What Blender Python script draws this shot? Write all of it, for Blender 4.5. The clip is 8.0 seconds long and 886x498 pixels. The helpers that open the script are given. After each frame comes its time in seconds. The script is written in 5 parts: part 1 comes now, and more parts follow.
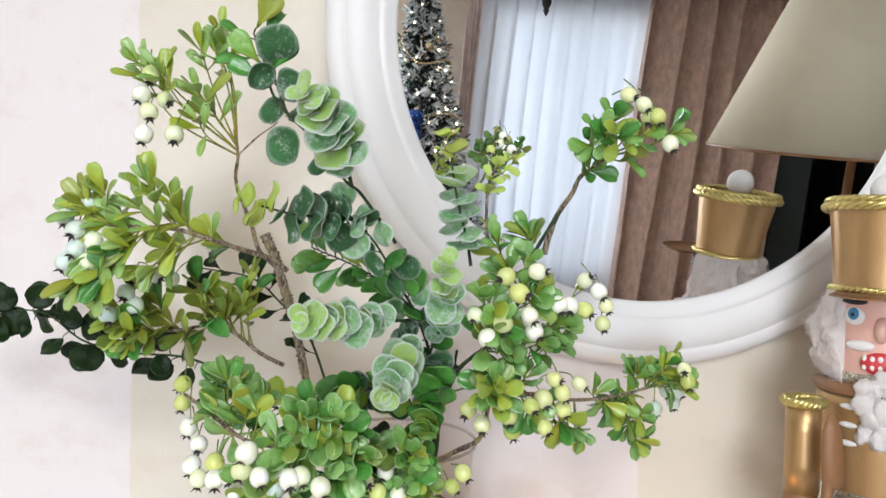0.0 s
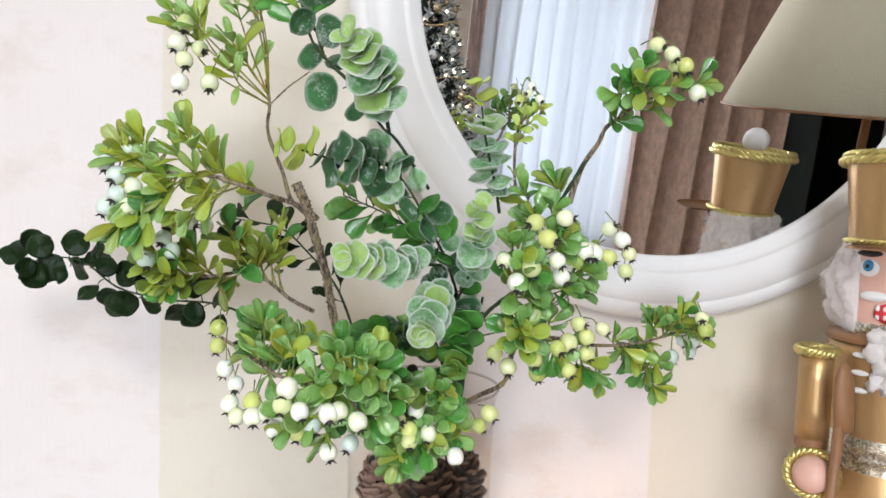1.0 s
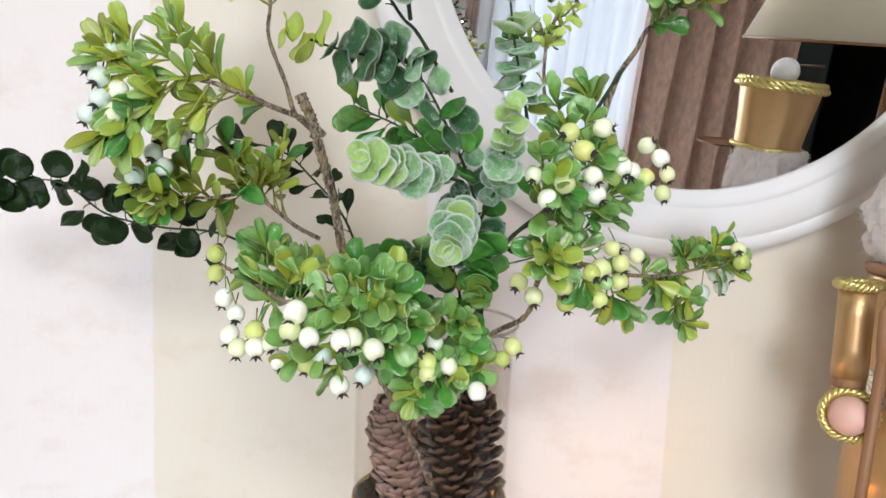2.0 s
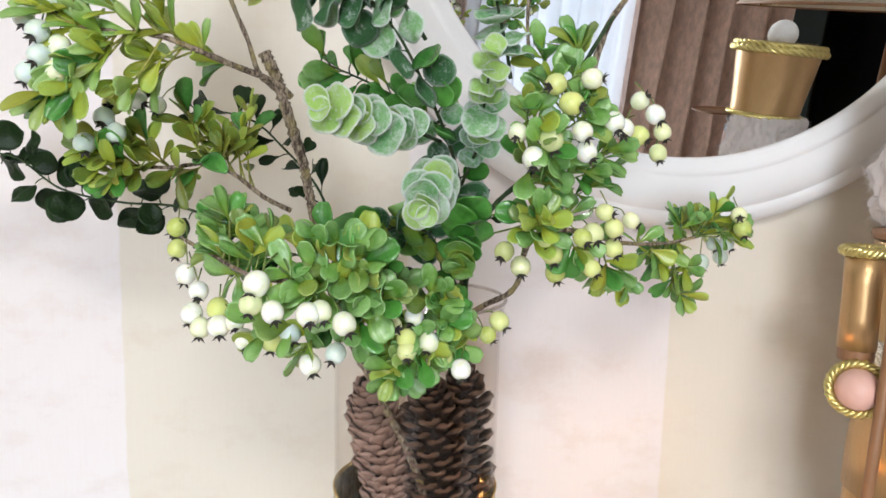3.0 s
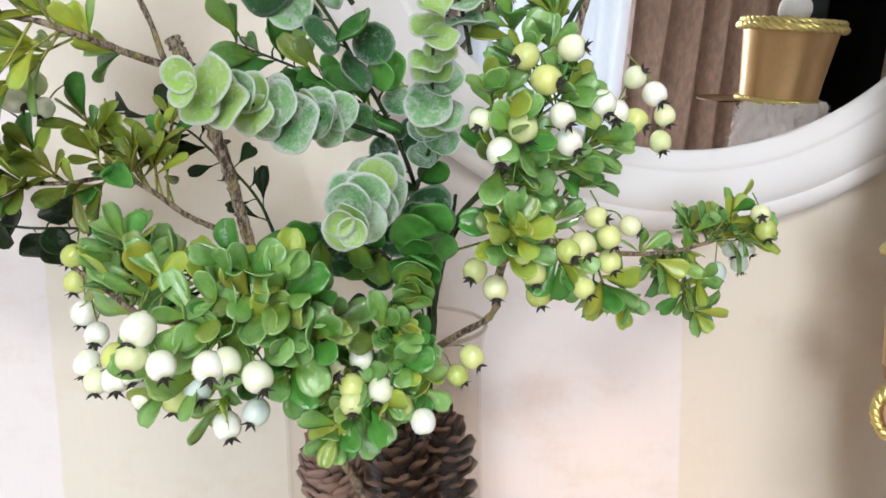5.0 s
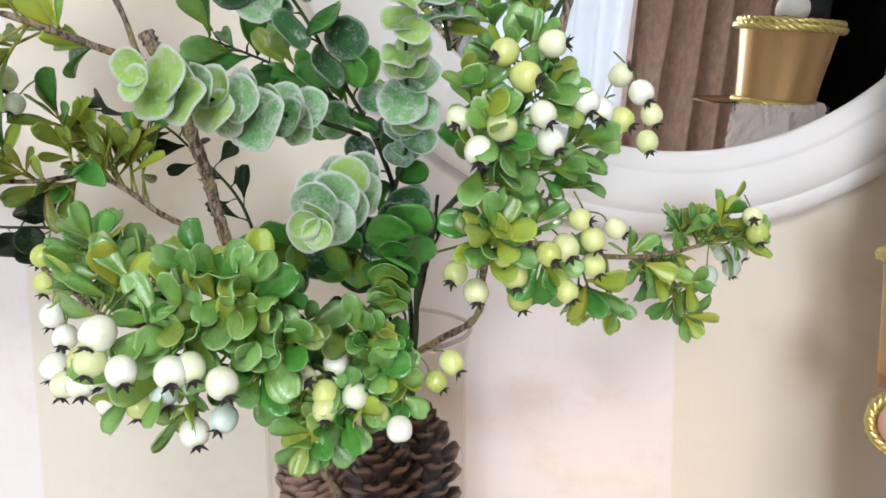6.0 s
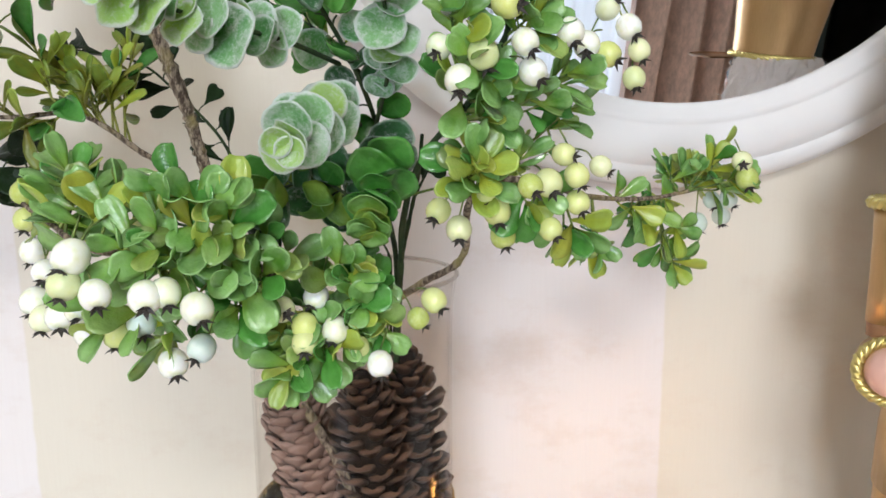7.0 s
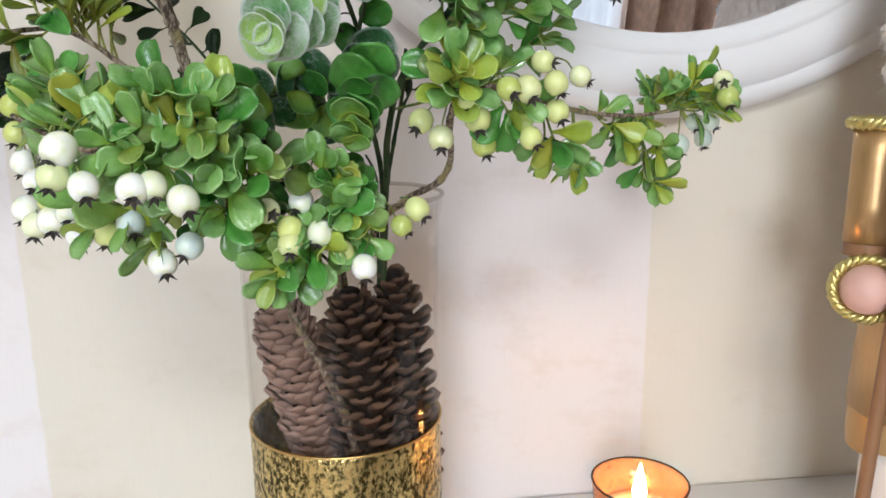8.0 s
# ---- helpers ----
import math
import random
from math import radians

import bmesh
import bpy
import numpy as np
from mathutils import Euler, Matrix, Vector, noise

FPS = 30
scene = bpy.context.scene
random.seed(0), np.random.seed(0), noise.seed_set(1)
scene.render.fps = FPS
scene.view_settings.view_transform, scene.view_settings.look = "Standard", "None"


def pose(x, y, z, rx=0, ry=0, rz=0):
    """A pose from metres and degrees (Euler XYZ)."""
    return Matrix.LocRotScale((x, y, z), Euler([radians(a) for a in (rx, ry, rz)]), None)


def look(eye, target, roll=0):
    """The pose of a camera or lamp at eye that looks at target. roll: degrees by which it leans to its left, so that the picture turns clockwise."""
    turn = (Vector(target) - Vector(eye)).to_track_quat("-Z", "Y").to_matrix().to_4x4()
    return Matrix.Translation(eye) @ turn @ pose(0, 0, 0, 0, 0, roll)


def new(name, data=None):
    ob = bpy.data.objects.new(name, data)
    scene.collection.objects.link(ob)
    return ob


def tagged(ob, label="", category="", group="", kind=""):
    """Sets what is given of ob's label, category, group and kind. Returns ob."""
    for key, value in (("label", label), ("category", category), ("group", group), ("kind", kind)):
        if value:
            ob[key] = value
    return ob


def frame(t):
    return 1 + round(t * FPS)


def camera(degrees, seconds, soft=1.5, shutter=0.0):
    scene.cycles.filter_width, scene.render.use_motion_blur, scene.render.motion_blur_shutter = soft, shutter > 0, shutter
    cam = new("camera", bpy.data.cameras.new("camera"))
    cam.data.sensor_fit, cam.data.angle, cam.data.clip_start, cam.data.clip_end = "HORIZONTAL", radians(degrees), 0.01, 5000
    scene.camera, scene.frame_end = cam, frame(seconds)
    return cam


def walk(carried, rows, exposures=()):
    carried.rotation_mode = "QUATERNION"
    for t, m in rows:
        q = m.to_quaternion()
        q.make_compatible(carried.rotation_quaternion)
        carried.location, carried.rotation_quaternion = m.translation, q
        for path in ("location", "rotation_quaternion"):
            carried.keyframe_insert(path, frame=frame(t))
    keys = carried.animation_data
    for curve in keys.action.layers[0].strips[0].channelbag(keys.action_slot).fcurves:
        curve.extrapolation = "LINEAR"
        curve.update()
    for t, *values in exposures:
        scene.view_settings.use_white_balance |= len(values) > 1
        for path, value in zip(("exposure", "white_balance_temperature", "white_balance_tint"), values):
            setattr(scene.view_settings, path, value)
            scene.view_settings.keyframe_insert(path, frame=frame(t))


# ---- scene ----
cam = camera(64.0, 8.0, soft=1.6)
PATH = [
    (0.0, (-0.0360, -1.0481, 1.4425), (0.0667, -0.0536, 1.4244), 1.68),
    (0.5, (-0.0496, -1.0529, 1.4337), (0.0573, -0.0598, 1.3866), 2.09),
    (1.0, (-0.0641, -1.0652, 1.4227), (0.0363, -0.0724, 1.3578), 1.95),
    (1.5, (-0.0856, -1.0383, 1.3981), (0.0250, -0.0488, 1.3055), 2.56),
    (2.8, (-0.0674, -0.9575, 1.3525), (0.0481, 0.0265, 1.2171), 1.31),
    (3.0, (-0.0627, -0.9530, 1.3502), (0.0570, 0.0310, 1.2184), 1.25),
    (3.5, (-0.0441, -0.9328, 1.3503), (0.0862, 0.0513, 1.2298), 0.57),
    (4.0, (-0.0276, -0.8867, 1.3447), (0.1012, 0.0982, 1.2289), -0.28),
    (4.2, (-0.0242, -0.8718, 1.3413), (0.1014, 0.1129, 1.2206), -0.63),
    (5.5, (-0.0024, -0.8273, 1.3428), (0.1044, 0.1600, 1.2254), -0.95),
    (6.0, (0.0062, -0.8235, 1.3408), (0.1143, 0.1638, 1.2238), -0.74),
    (6.5, (0.0127, -0.8228, 1.3299), (0.1195, 0.1623, 1.1955), -0.44),
    (7.0, (0.0185, -0.8237, 1.3151), (0.1247, 0.1587, 1.1608), -0.46),
    (7.5, (0.0228, -0.8327, 1.3013), (0.1276, 0.1456, 1.1225), -0.46),
    (8.0, (0.0264, -0.8440, 1.2791), (0.1347, 0.1288, 1.0741), -0.65),
]
walk(cam, [(t, look(eye, target, roll)) for t, eye, target, roll in PATH], [(0.0, 0.04, 5780, 9), (4.0, 0.07, 5790, 9), (6.5, 0.07, 5790, 9), (8.0, -0.06, 5680, 8)])

# ---- world, lights ----
world = bpy.data.worlds.new("world")
scene.world = world
world.use_nodes = True
wn = world.node_tree.nodes
sky = wn.new("ShaderNodeTexSky")
sky.sky_type = "NISHITA"
sky.sun_disc = False
sky.sun_elevation, sky.sun_rotation = radians(35), radians(200)
world.node_tree.links.new(sky.outputs[0], wn["Background"].inputs[0])
wn["Background"].inputs[1].default_value = 0.1


def area_lamp(name, place, target, sx, sy, watts, colour):
    data = bpy.data.lights.new(name, "AREA")
    data.shape, data.size, data.size_y, data.energy, data.color = "RECTANGLE", sx, sy, watts, colour
    lamp = new(name, data)
    lamp.matrix_world = look(place, target)
    return lamp


area_lamp("window_daylight", (1.38, -4.62, 1.5), (1.38, 0, 1.5), 1.3, 2.2, 26, (0.96, 0.98, 1.0))
# front light from behind left, set in an opening added for it
area_lamp("added_window_fill", (-0.90, -4.27, 1.43), (-0.90, 0, 1.43), 0.96, 1.3, 80, (0.97, 0.98, 1.0))
# overhead fill, added; no lamp is seen on this ceiling
area_lamp("ceiling_fill_light", (0.08, -2.05, 2.36), (0.10, -1.60, 0.6), 0.60, 0.60, 33, (1.0, 0.92, 0.82))


flame = bpy.data.lights.new("candle_flame_light", "POINT")
flame.energy, flame.color, flame.shadow_soft_size = 0.006, (1.0, 0.55, 0.22), 0.005
new("candle_flame_light", flame).location = (0.301, -0.200, 0.885)


# ---- materials ----
class Mat:
    """A node material with a few shorthands."""

    def __init__(self, name):
        self.m = bpy.data.materials.new(name)
        self.m.use_nodes = True
        self.n, self.l = self.m.node_tree.nodes, self.m.node_tree.links
        self.b = self.n["Principled BSDF"]

    def node(self, kind, **values):
        nd = self.n.new(kind)
        for key, value in values.items():
            nd.inputs[key].default_value = value
        return nd

    def put(self, key, value):
        self.b.inputs[key].default_value = value
        return self

    def coords(self, scale=(1, 1, 1)):
        tc = self.n.new("ShaderNodeTexCoord")
        mp = self.n.new("ShaderNodeMapping")
        mp.inputs["Scale"].default_value = scale
        self.l.new(tc.outputs["Object"], mp.inputs["Vector"])
        return mp.outputs[0]

    def noise(self, vec, scale, detail=4.0, rough=0.6):
        nd = self.node("ShaderNodeTexNoise", Scale=scale, Detail=detail, Roughness=rough)
        self.l.new(vec, nd.inputs["Vector"])
        return nd.outputs["Fac"]

    def ramp(self, fac, stops):
        nd = self.n.new("ShaderNodeValToRGB")
        el = nd.color_ramp.elements
        while len(el) < len(stops):
            el.new(0.5)
        for e, (p, c) in zip(el, stops):
            e.position, e.color = p, (*c, 1) if len(c) == 3 else c
        self.l.new(fac, nd.inputs["Fac"])
        return nd.outputs["Color"]

    def mix(self, fac, a, b, how="MIX"):
        nd = self.n.new("ShaderNodeMix")
        nd.data_type, nd.blend_type = "RGBA", how
        for sock, value in ((nd.inputs[0], fac), (nd.inputs[6], a), (nd.inputs[7], b)):
            if isinstance(value, bpy.types.NodeSocket):
                self.l.new(value, sock)
            elif isinstance(value, (int, float)):
                sock.default_value = value
            else:
                sock.default_value = (*value, 1)
        return nd.outputs[2]

    def math(self, op, a, b=0.0):
        nd = self.n.new("ShaderNodeMath")
        nd.operation = op
        for sock, value in ((nd.inputs[0], a), (nd.inputs[1], b)):
            if isinstance(value, bpy.types.NodeSocket):
                self.l.new(value, sock)
            else:
                sock.default_value = value
        return nd.outputs[0]

    def random(self):
        return self.n.new("ShaderNodeObjectInfo").outputs["Random"]

    def colour(self, sock):
        self.l.new(sock, self.b.inputs["Base Color"])
        return self

    def bump(self, height, strength=0.3, distance=0.002):
        nd = self.node("ShaderNodeBump", Strength=strength, Distance=distance)
        self.l.new(height, nd.inputs["Height"])
        self.l.new(nd.outputs[0], self.b.inputs["Normal"])
        return self


def scaled(c, k):
    return tuple(min(1, v * k) for v in c)


def plain(name, c, rough=0.5, metal=0.0, scale=60.0, vary=0.12, bump=0.15, spread=0.08):
    """A surface of one colour with grain at two scales, and a small spread from piece to piece."""
    k = Mat(name)
    v = k.coords()
    fine, wide = k.noise(v, scale), k.noise(v, scale / 9, 2)
    col = k.mix(fine, scaled(c, 1 - vary), scaled(c, 1 + vary))
    col = k.mix(k.math("MULTIPLY", wide, 0.5), col, scaled(c, 0.85))
    if spread:
        col = k.mix(k.math("MULTIPLY", k.random(), spread * 2), col, scaled(c, 0.6))
    k.colour(col).put("Roughness", rough).put("Metallic", metal)
    if bump:
        k.bump(fine, bump)
    return k.m


def wall_paint():
    """Broad painted stripes, 0.376 m wide, pinkish white and beige, with roller grain, faint smudges and painted-in
    shade.
    """
    k = Mat("striped_wall_paint")
    tc = k.n.new("ShaderNodeTexCoord")
    sep = k.n.new("ShaderNodeSeparateXYZ")
    k.l.new(tc.outputs["Object"], sep.inputs[0])
    wob = k.noise(k.coords(), 22, 2)
    x = k.math("ADD", sep.outputs[0], k.math("MULTIPLY", k.math("SUBTRACT", wob, 0.5), 0.006))
    ph = k.math("FRACT", k.math("DIVIDE", k.math("ADD", x, 0.3703 + 7.528), 0.7528))
    edge = k.ramp(ph, [(0.0, (0, 0, 0)), (0.004, (1, 1, 1)), (0.498, (1, 1, 1)), (0.502, (0, 0, 0))])
    grain = k.noise(k.coords((90, 90, 3)), 4, 3)
    cloud = k.noise(k.coords(), 3.2, 4)
    # brownish patches: wall marks, plus soft leaf shadow and warm glow as colour
    smudge_shade = k.ramp(k.noise(k.coords((1, 1, 1.6)), 7.5, 5, 0.7), [(0.52, (0, 0, 0)), (0.72, (1, 1, 1))])
    pink = k.mix(grain, (0.78, 0.74, 0.735), (0.82, 0.79, 0.785))
    beige = k.mix(grain, (0.715, 0.67, 0.565), (0.755, 0.715, 0.615))
    col = k.mix(edge, pink, beige)
    col = k.mix(k.math("MULTIPLY", cloud, 0.25), col, (0.66, 0.58, 0.50))
    col = k.mix(k.math("MULTIPLY", smudge_shade, 0.34), col, (0.60, 0.48, 0.38))
    k.colour(col).put("Roughness", 0.55)
    k.bump(k.noise(k.coords(), 240, 3), 0.12, 0.001)
    return k.m


def berry_skin(name, stops):
    """Waxy berry: creamy white to green, from berry to berry, greener towards one flank."""
    k = Mat(name)
    r = k.random()
    v = k.coords()
    n = k.noise(v, 1.3, 2)
    base = k.ramp(r, stops)
    col = k.mix(k.ramp(n, [(0.50, (0, 0, 0)), (0.85, (0.8, 0.8, 0.8))]), base, (0.66, 0.72, 0.28))
    col = k.mix(k.math("MULTIPLY", k.noise(v, 7, 3), 0.3), col, (0.85, 0.86, 0.72))
    k.colour(col).put("Roughness", 0.24)
    k.put("Subsurface Weight", 0.25).put("Subsurface Radius", (0.006, 0.005, 0.002)).put("Subsurface Scale", 0.5)
    k.bump(k.noise(v, 14, 3), 0.06)
    return k.m


def berry_skin_blue():
    k = Mat("berry_skin_blueish")
    v = k.coords()
    col = k.mix(k.noise(v, 2, 3), (0.55, 0.72, 0.66), (0.80, 0.86, 0.80))
    col = k.mix(k.math("MULTIPLY", k.random(), 0.5), col, (0.78, 0.84, 0.70))
    k.colour(col).put("Roughness", 0.3).put("Subsurface Weight", 0.2).put("Subsurface Scale", 0.4)
    k.put("Subsurface Radius", (0.006, 0.005, 0.002))
    return k.m


def leaf_skin(name, dark, light, tip, rough=0.38, frost=0.0, rim=0.0, autumn=0.7, glow=0.22):
    """Leaf colour from piece to piece, paler at its end, yellow at its foot; frost: white flocking in grains, patches and along the rim."""
    k = Mat(name)
    r = k.random()
    tc = k.n.new("ShaderNodeTexCoord")
    sep = k.n.new("ShaderNodeSeparateXYZ")
    k.l.new(tc.outputs["Object"], sep.inputs[0])
    off = k.n.new("ShaderNodeVectorMath")
    off.operation = "ADD"
    k.l.new(tc.outputs["Object"], off.inputs[0])
    k.l.new(k.math("MULTIPLY", r, 40), off.inputs[1])
    v = off.outputs[0]
    col = k.mix(r, dark, light)
    ends = k.ramp(k.math("ADD", sep.outputs[1], k.math("MULTIPLY", k.math("SUBTRACT", k.noise(v, 2.2, 3), 0.5), 1.6)), [(0.25, (0, 0, 0)), (1.15, (1, 1, 1))])
    col = k.mix(k.math("MULTIPLY", ends, 0.75), col, tip)
    if not frost and autumn:
        foot = k.ramp(sep.outputs[1], [(0.0, (1, 1, 1)), (0.55, (0, 0, 0))])
        col = k.mix(k.math("MULTIPLY", foot, autumn), col, (0.42, 0.46, 0.07))
        yell = k.ramp(k.math("FRACT", k.math("MULTIPLY", r, 7.31)), [(0.82, (0, 0, 0)), (0.97, (1, 1, 1))])
        col = k.mix(k.math("MULTIPLY", yell, autumn), col, (0.50, 0.47, 0.06))
        rust = k.ramp(k.math("FRACT", k.math("MULTIPLY", r, 23.7)), [(0.90, (0, 0, 0)), (0.96, (0.6, 0.6, 0.6))])
        col = k.mix(k.math("MULTIPLY", rust, autumn), col, (0.26, 0.17, 0.05))
    col = k.mix(k.math("MULTIPLY", k.noise(v, 6, 5, 0.7), 0.30), col, scaled(dark, 0.75))
    vein = k.math("ABSOLUTE", sep.outputs[0])
    col = k.mix(k.ramp(vein, [(0.0, (0.22, 0.22, 0.22)), (0.04, (0, 0, 0))]), col, light)
    rough_v = rough
    if frost:
        cx, cy = sep.outputs[0], k.math("SUBTRACT", sep.outputs[1], 0.5)
        rad = k.math("SQRT", k.math("ADD", k.math("MULTIPLY", cx, cx), k.math("MULTIPLY", cy, cy)))
        edge = k.ramp(k.math("ADD", rad, k.math("MULTIPLY", k.math("SUBTRACT", k.noise(v, 14, 6, 0.8), 0.5), 0.22)), [(0.405, (0, 0, 0)), (0.465, (1, 1, 1))])
        grain = k.ramp(k.noise(v, 13, 7, 0.9), [(0.49, (0, 0, 0)), (0.55, (1, 1, 1))])
        patch = k.ramp(k.noise(v, 2.3, 6, 0.85), [(0.545 - 0.06 * frost, (0, 0, 0)), (0.60 - 0.06 * frost, (1, 1, 1))])
        thinly = k.math("MULTIPLY", grain, 0.10 + 0.14 * frost)
        thickly = k.math("MULTIPLY", patch, k.math("ADD", k.math("MULTIPLY", grain, 0.45), 0.40 * frost + 0.1))
        cover = k.math("MAXIMUM", k.math("MULTIPLY", edge, rim), k.math("MAXIMUM", k.math("MULTIPLY", thinly, frost * 1.4), thickly))
        col = k.mix(cover, col, (0.86, 0.92, 0.89))
        k.bump(k.noise(v, 40, 4, 0.8), 0.5, 0.012)
        rough_v = 0.7
    else:
        k.bump(k.noise(v, 4, 3), 0.14, 0.05)
    k.colour(col).put("Roughness", rough_v)
    if rough > 0.42 and not frost:
        k.put("Specular IOR Level", 0.25)
    if not frost and rough < 0.35:
        k.put("Coat Weight", 0.6).put("Coat Roughness", 0.18)
    if glow:
        thin = k.n.new("ShaderNodeBsdfTranslucent")
        k.l.new(k.mix(0.5, col, tip), thin.inputs["Color"])
        mx = k.n.new("ShaderNodeMixShader")
        mx.inputs[0].default_value = glow
        k.l.new(k.b.outputs[0], mx.inputs[1])
        k.l.new(thin.outputs[0], mx.inputs[2])
        k.l.new(mx.outputs[0], k.n["Material Output"].inputs["Surface"])
    return k.m


def bark(name, a, b, c, scale=160):
    k = Mat(name)
    v = k.coords((1, 1, 0.35))
    n = k.noise(v, scale, 5, 0.7)
    w = k.noise(k.coords(), 38, 3)
    col = k.mix(k.ramp(n, [(0.42, (0, 0, 0)), (0.58, (1, 1, 1))]), a, b)
    col = k.mix(k.ramp(w, [(0.52, (0, 0, 0)), (0.68, (0.8, 0.8, 0.8))]), col, c)
    k.colour(col).put("Roughness", 0.85)
    k.bump(n, 0.9, 0.002)
    return k.m


def cone_wood(name, c, edge, rough):
    """Woody cone scale: streaked along its length, paler at its worn margin, with a spread from scale to scale."""
    k = Mat(name)
    tc = k.n.new("ShaderNodeTexCoord")
    sep = k.n.new("ShaderNodeSeparateXYZ")
    k.l.new(tc.outputs["Object"], sep.inputs[0])
    streak = k.noise(k.coords((9, 1.2, 9)), 2.0, 4, 0.7)
    col = k.mix(streak, scaled(c, 0.6), scaled(c, 1.4))
    worn = k.ramp(k.math("ADD", sep.outputs[1], k.math("MULTIPLY", k.noise(k.coords(), 5, 3), 0.35)), [(0.80, (0, 0, 0)), (1.10, (1, 1, 1))])
    col = k.mix(k.math("MULTIPLY", worn, 0.75), col, edge)
    col = k.mix(k.math("MULTIPLY", k.random(), 0.4), col, scaled(c, 0.5))
    k.colour(col).put("Roughness", rough)
    k.bump(streak, 0.5, 0.03)
    return k.m


def gold_fabric():
    """Brushed gold lame with fine vertical weave."""
    k = Mat("gold_fabric")
    n = k.noise(k.coords((260, 260, 12)), 3, 3)
    w = k.noise(k.coords(), 16, 3)
    col = k.mix(n, (0.44, 0.28, 0.125), (0.60, 0.41, 0.20))
    col = k.mix(k.math("MULTIPLY", w, 0.4), col, (0.34, 0.20, 0.085))
    k.colour(col).put("Roughness", 0.36).put("Metallic", 0.72)
    k.bump(n, 0.15, 0.0006)
    return k.m


def glitter(name, a, b, scale, metal=0.9):
    """Glitter or crackled leaf: small flakes, each at its own tilt and tone."""
    k = Mat(name)
    vor = k.node("ShaderNodeTexVoronoi", Scale=scale)
    k.l.new(k.coords(), vor.inputs["Vector"])
    sep = k.n.new("ShaderNodeSeparateColor")
    k.l.new(vor.outputs["Color"], sep.inputs[0])
    k.colour(k.mix(sep.outputs[0], a, b)).put("Metallic", metal).put("Roughness", 0.22)
    k.bump(sep.outputs[1], 0.8, 0.002)
    return k.m


def mercury_gold():
    """Gold mercury glass: mottled leaf with dark worn flecks."""
    k = Mat("gold_mercury_glass")
    v = k.coords((1, 1, 0.6))
    n = k.noise(v, 230, 6, 0.8)
    w = k.noise(k.coords((1, 1, 0.25)), 60, 4)
    mask = k.ramp(k.math("ADD", k.math("MULTIPLY", n, 0.8), k.math("MULTIPLY", w, 0.2)), [(0.46, (0, 0, 0)), (0.54, (1, 1, 1))])
    col = k.mix(mask, (0.055, 0.042, 0.012), (0.86, 0.68, 0.28))
    k.colour(col).put("Metallic", 0.95)
    k.l.new(k.ramp(mask, [(0, (0.45, 0.45, 0.45)), (1, (0.16, 0.16, 0.16))]), k.b.inputs["Roughness"])
    k.bump(n, 0.25, 0.002)
    return k.m


def clear_glass(name, tint, tone=1.0):
    """Thin clear glass: see-through with a reflecting skin."""
    k = Mat(name)
    k.n.remove(k.b)
    tr, gl, fr = k.n.new("ShaderNodeBsdfTransparent"), k.n.new("ShaderNodeBsdfGlossy"), k.n.new("ShaderNodeLayerWeight")
    tr.inputs["Color"].default_value = (*tint, 1)
    gl.inputs["Roughness"].default_value = 0.02
    mx = k.n.new("ShaderNodeMixShader")
    gloss = k.math("ADD", k.math("MULTIPLY", k.math("POWER", fr.outputs["Facing"], 7.0), 0.40), 0.030 * tone)
    k.l.new(gloss, mx.inputs[0])
    k.l.new(tr.outputs[0], mx.inputs[1])
    k.l.new(gl.outputs[0], mx.inputs[2])
    k.l.new(mx.outputs[0], k.n["Material Output"].inputs["Surface"])
    return k.m


def lustre_glass():
    """Amber glass with a metallic lustre, half see-through."""
    k = Mat("amber_lustre_glass")
    n = k.noise(k.coords(), 40, 3)
    k.colour(k.mix(n, (0.46, 0.22, 0.10), (0.62, 0.32, 0.16))).put("Metallic", 0.35).put("Roughness", 0.16).put("Alpha", 0.68)
    return k.m


def sheer_cloth():
    k = Mat("white_sheer_cloth")
    k.n.remove(k.b)
    d, t = k.n.new("ShaderNodeBsdfDiffuse"), k.n.new("ShaderNodeBsdfTranslucent")
    col = k.mix(k.noise(k.coords((140, 140, 2)), 3, 2), (0.84, 0.86, 0.89), (0.94, 0.95, 0.96))
    mx = k.n.new("ShaderNodeMixShader")
    mx.inputs[0].default_value = 0.62
    for s in (d, t):
        k.l.new(col, s.inputs["Color"])
    k.l.new(d.outputs[0], mx.inputs[1])
    k.l.new(t.outputs[0], mx.inputs[2])
    k.l.new(mx.outputs[0], k.n["Material Output"].inputs["Surface"])
    return k.m


def velvet(name, c):
    k = Mat(name)
    n = k.noise(k.coords((1, 1, 0.5)), 26, 5, 0.7)
    k.colour(k.mix(k.ramp(n, [(0.30, (0, 0, 0)), (0.70, (1, 1, 1))]), scaled(c, 0.74), scaled(c, 1.25))).put("Roughness", 0.7)
    k.put("Sheen Weight", 1.0).put("Sheen Roughness", 0.25).put("Sheen Tint", (1.0, 0.82, 0.76, 1))
    k.bump(k.noise(k.coords(), 300, 2), 0.2, 0.002)
    return k.m


def fleece():
    """White fleece whose fibres let light through."""
    k = Mat("white_fleece")
    col = k.mix(k.noise(k.coords(), 60, 3), (0.92, 0.89, 0.88), (0.97, 0.95, 0.94))
    k.colour(col).put("Roughness", 1.0).put("Specular IOR Level", 0.0)
    thin = k.n.new("ShaderNodeBsdfTranslucent")
    k.l.new(col, thin.inputs["Color"])
    mx = k.n.new("ShaderNodeMixShader")
    mx.inputs[0].default_value = 0.45
    k.l.new(k.b.outputs[0], mx.inputs[1])
    k.l.new(thin.outputs[0], mx.inputs[2])
    k.l.new(mx.outputs[0], k.n["Material Output"].inputs["Surface"])
    return k.m


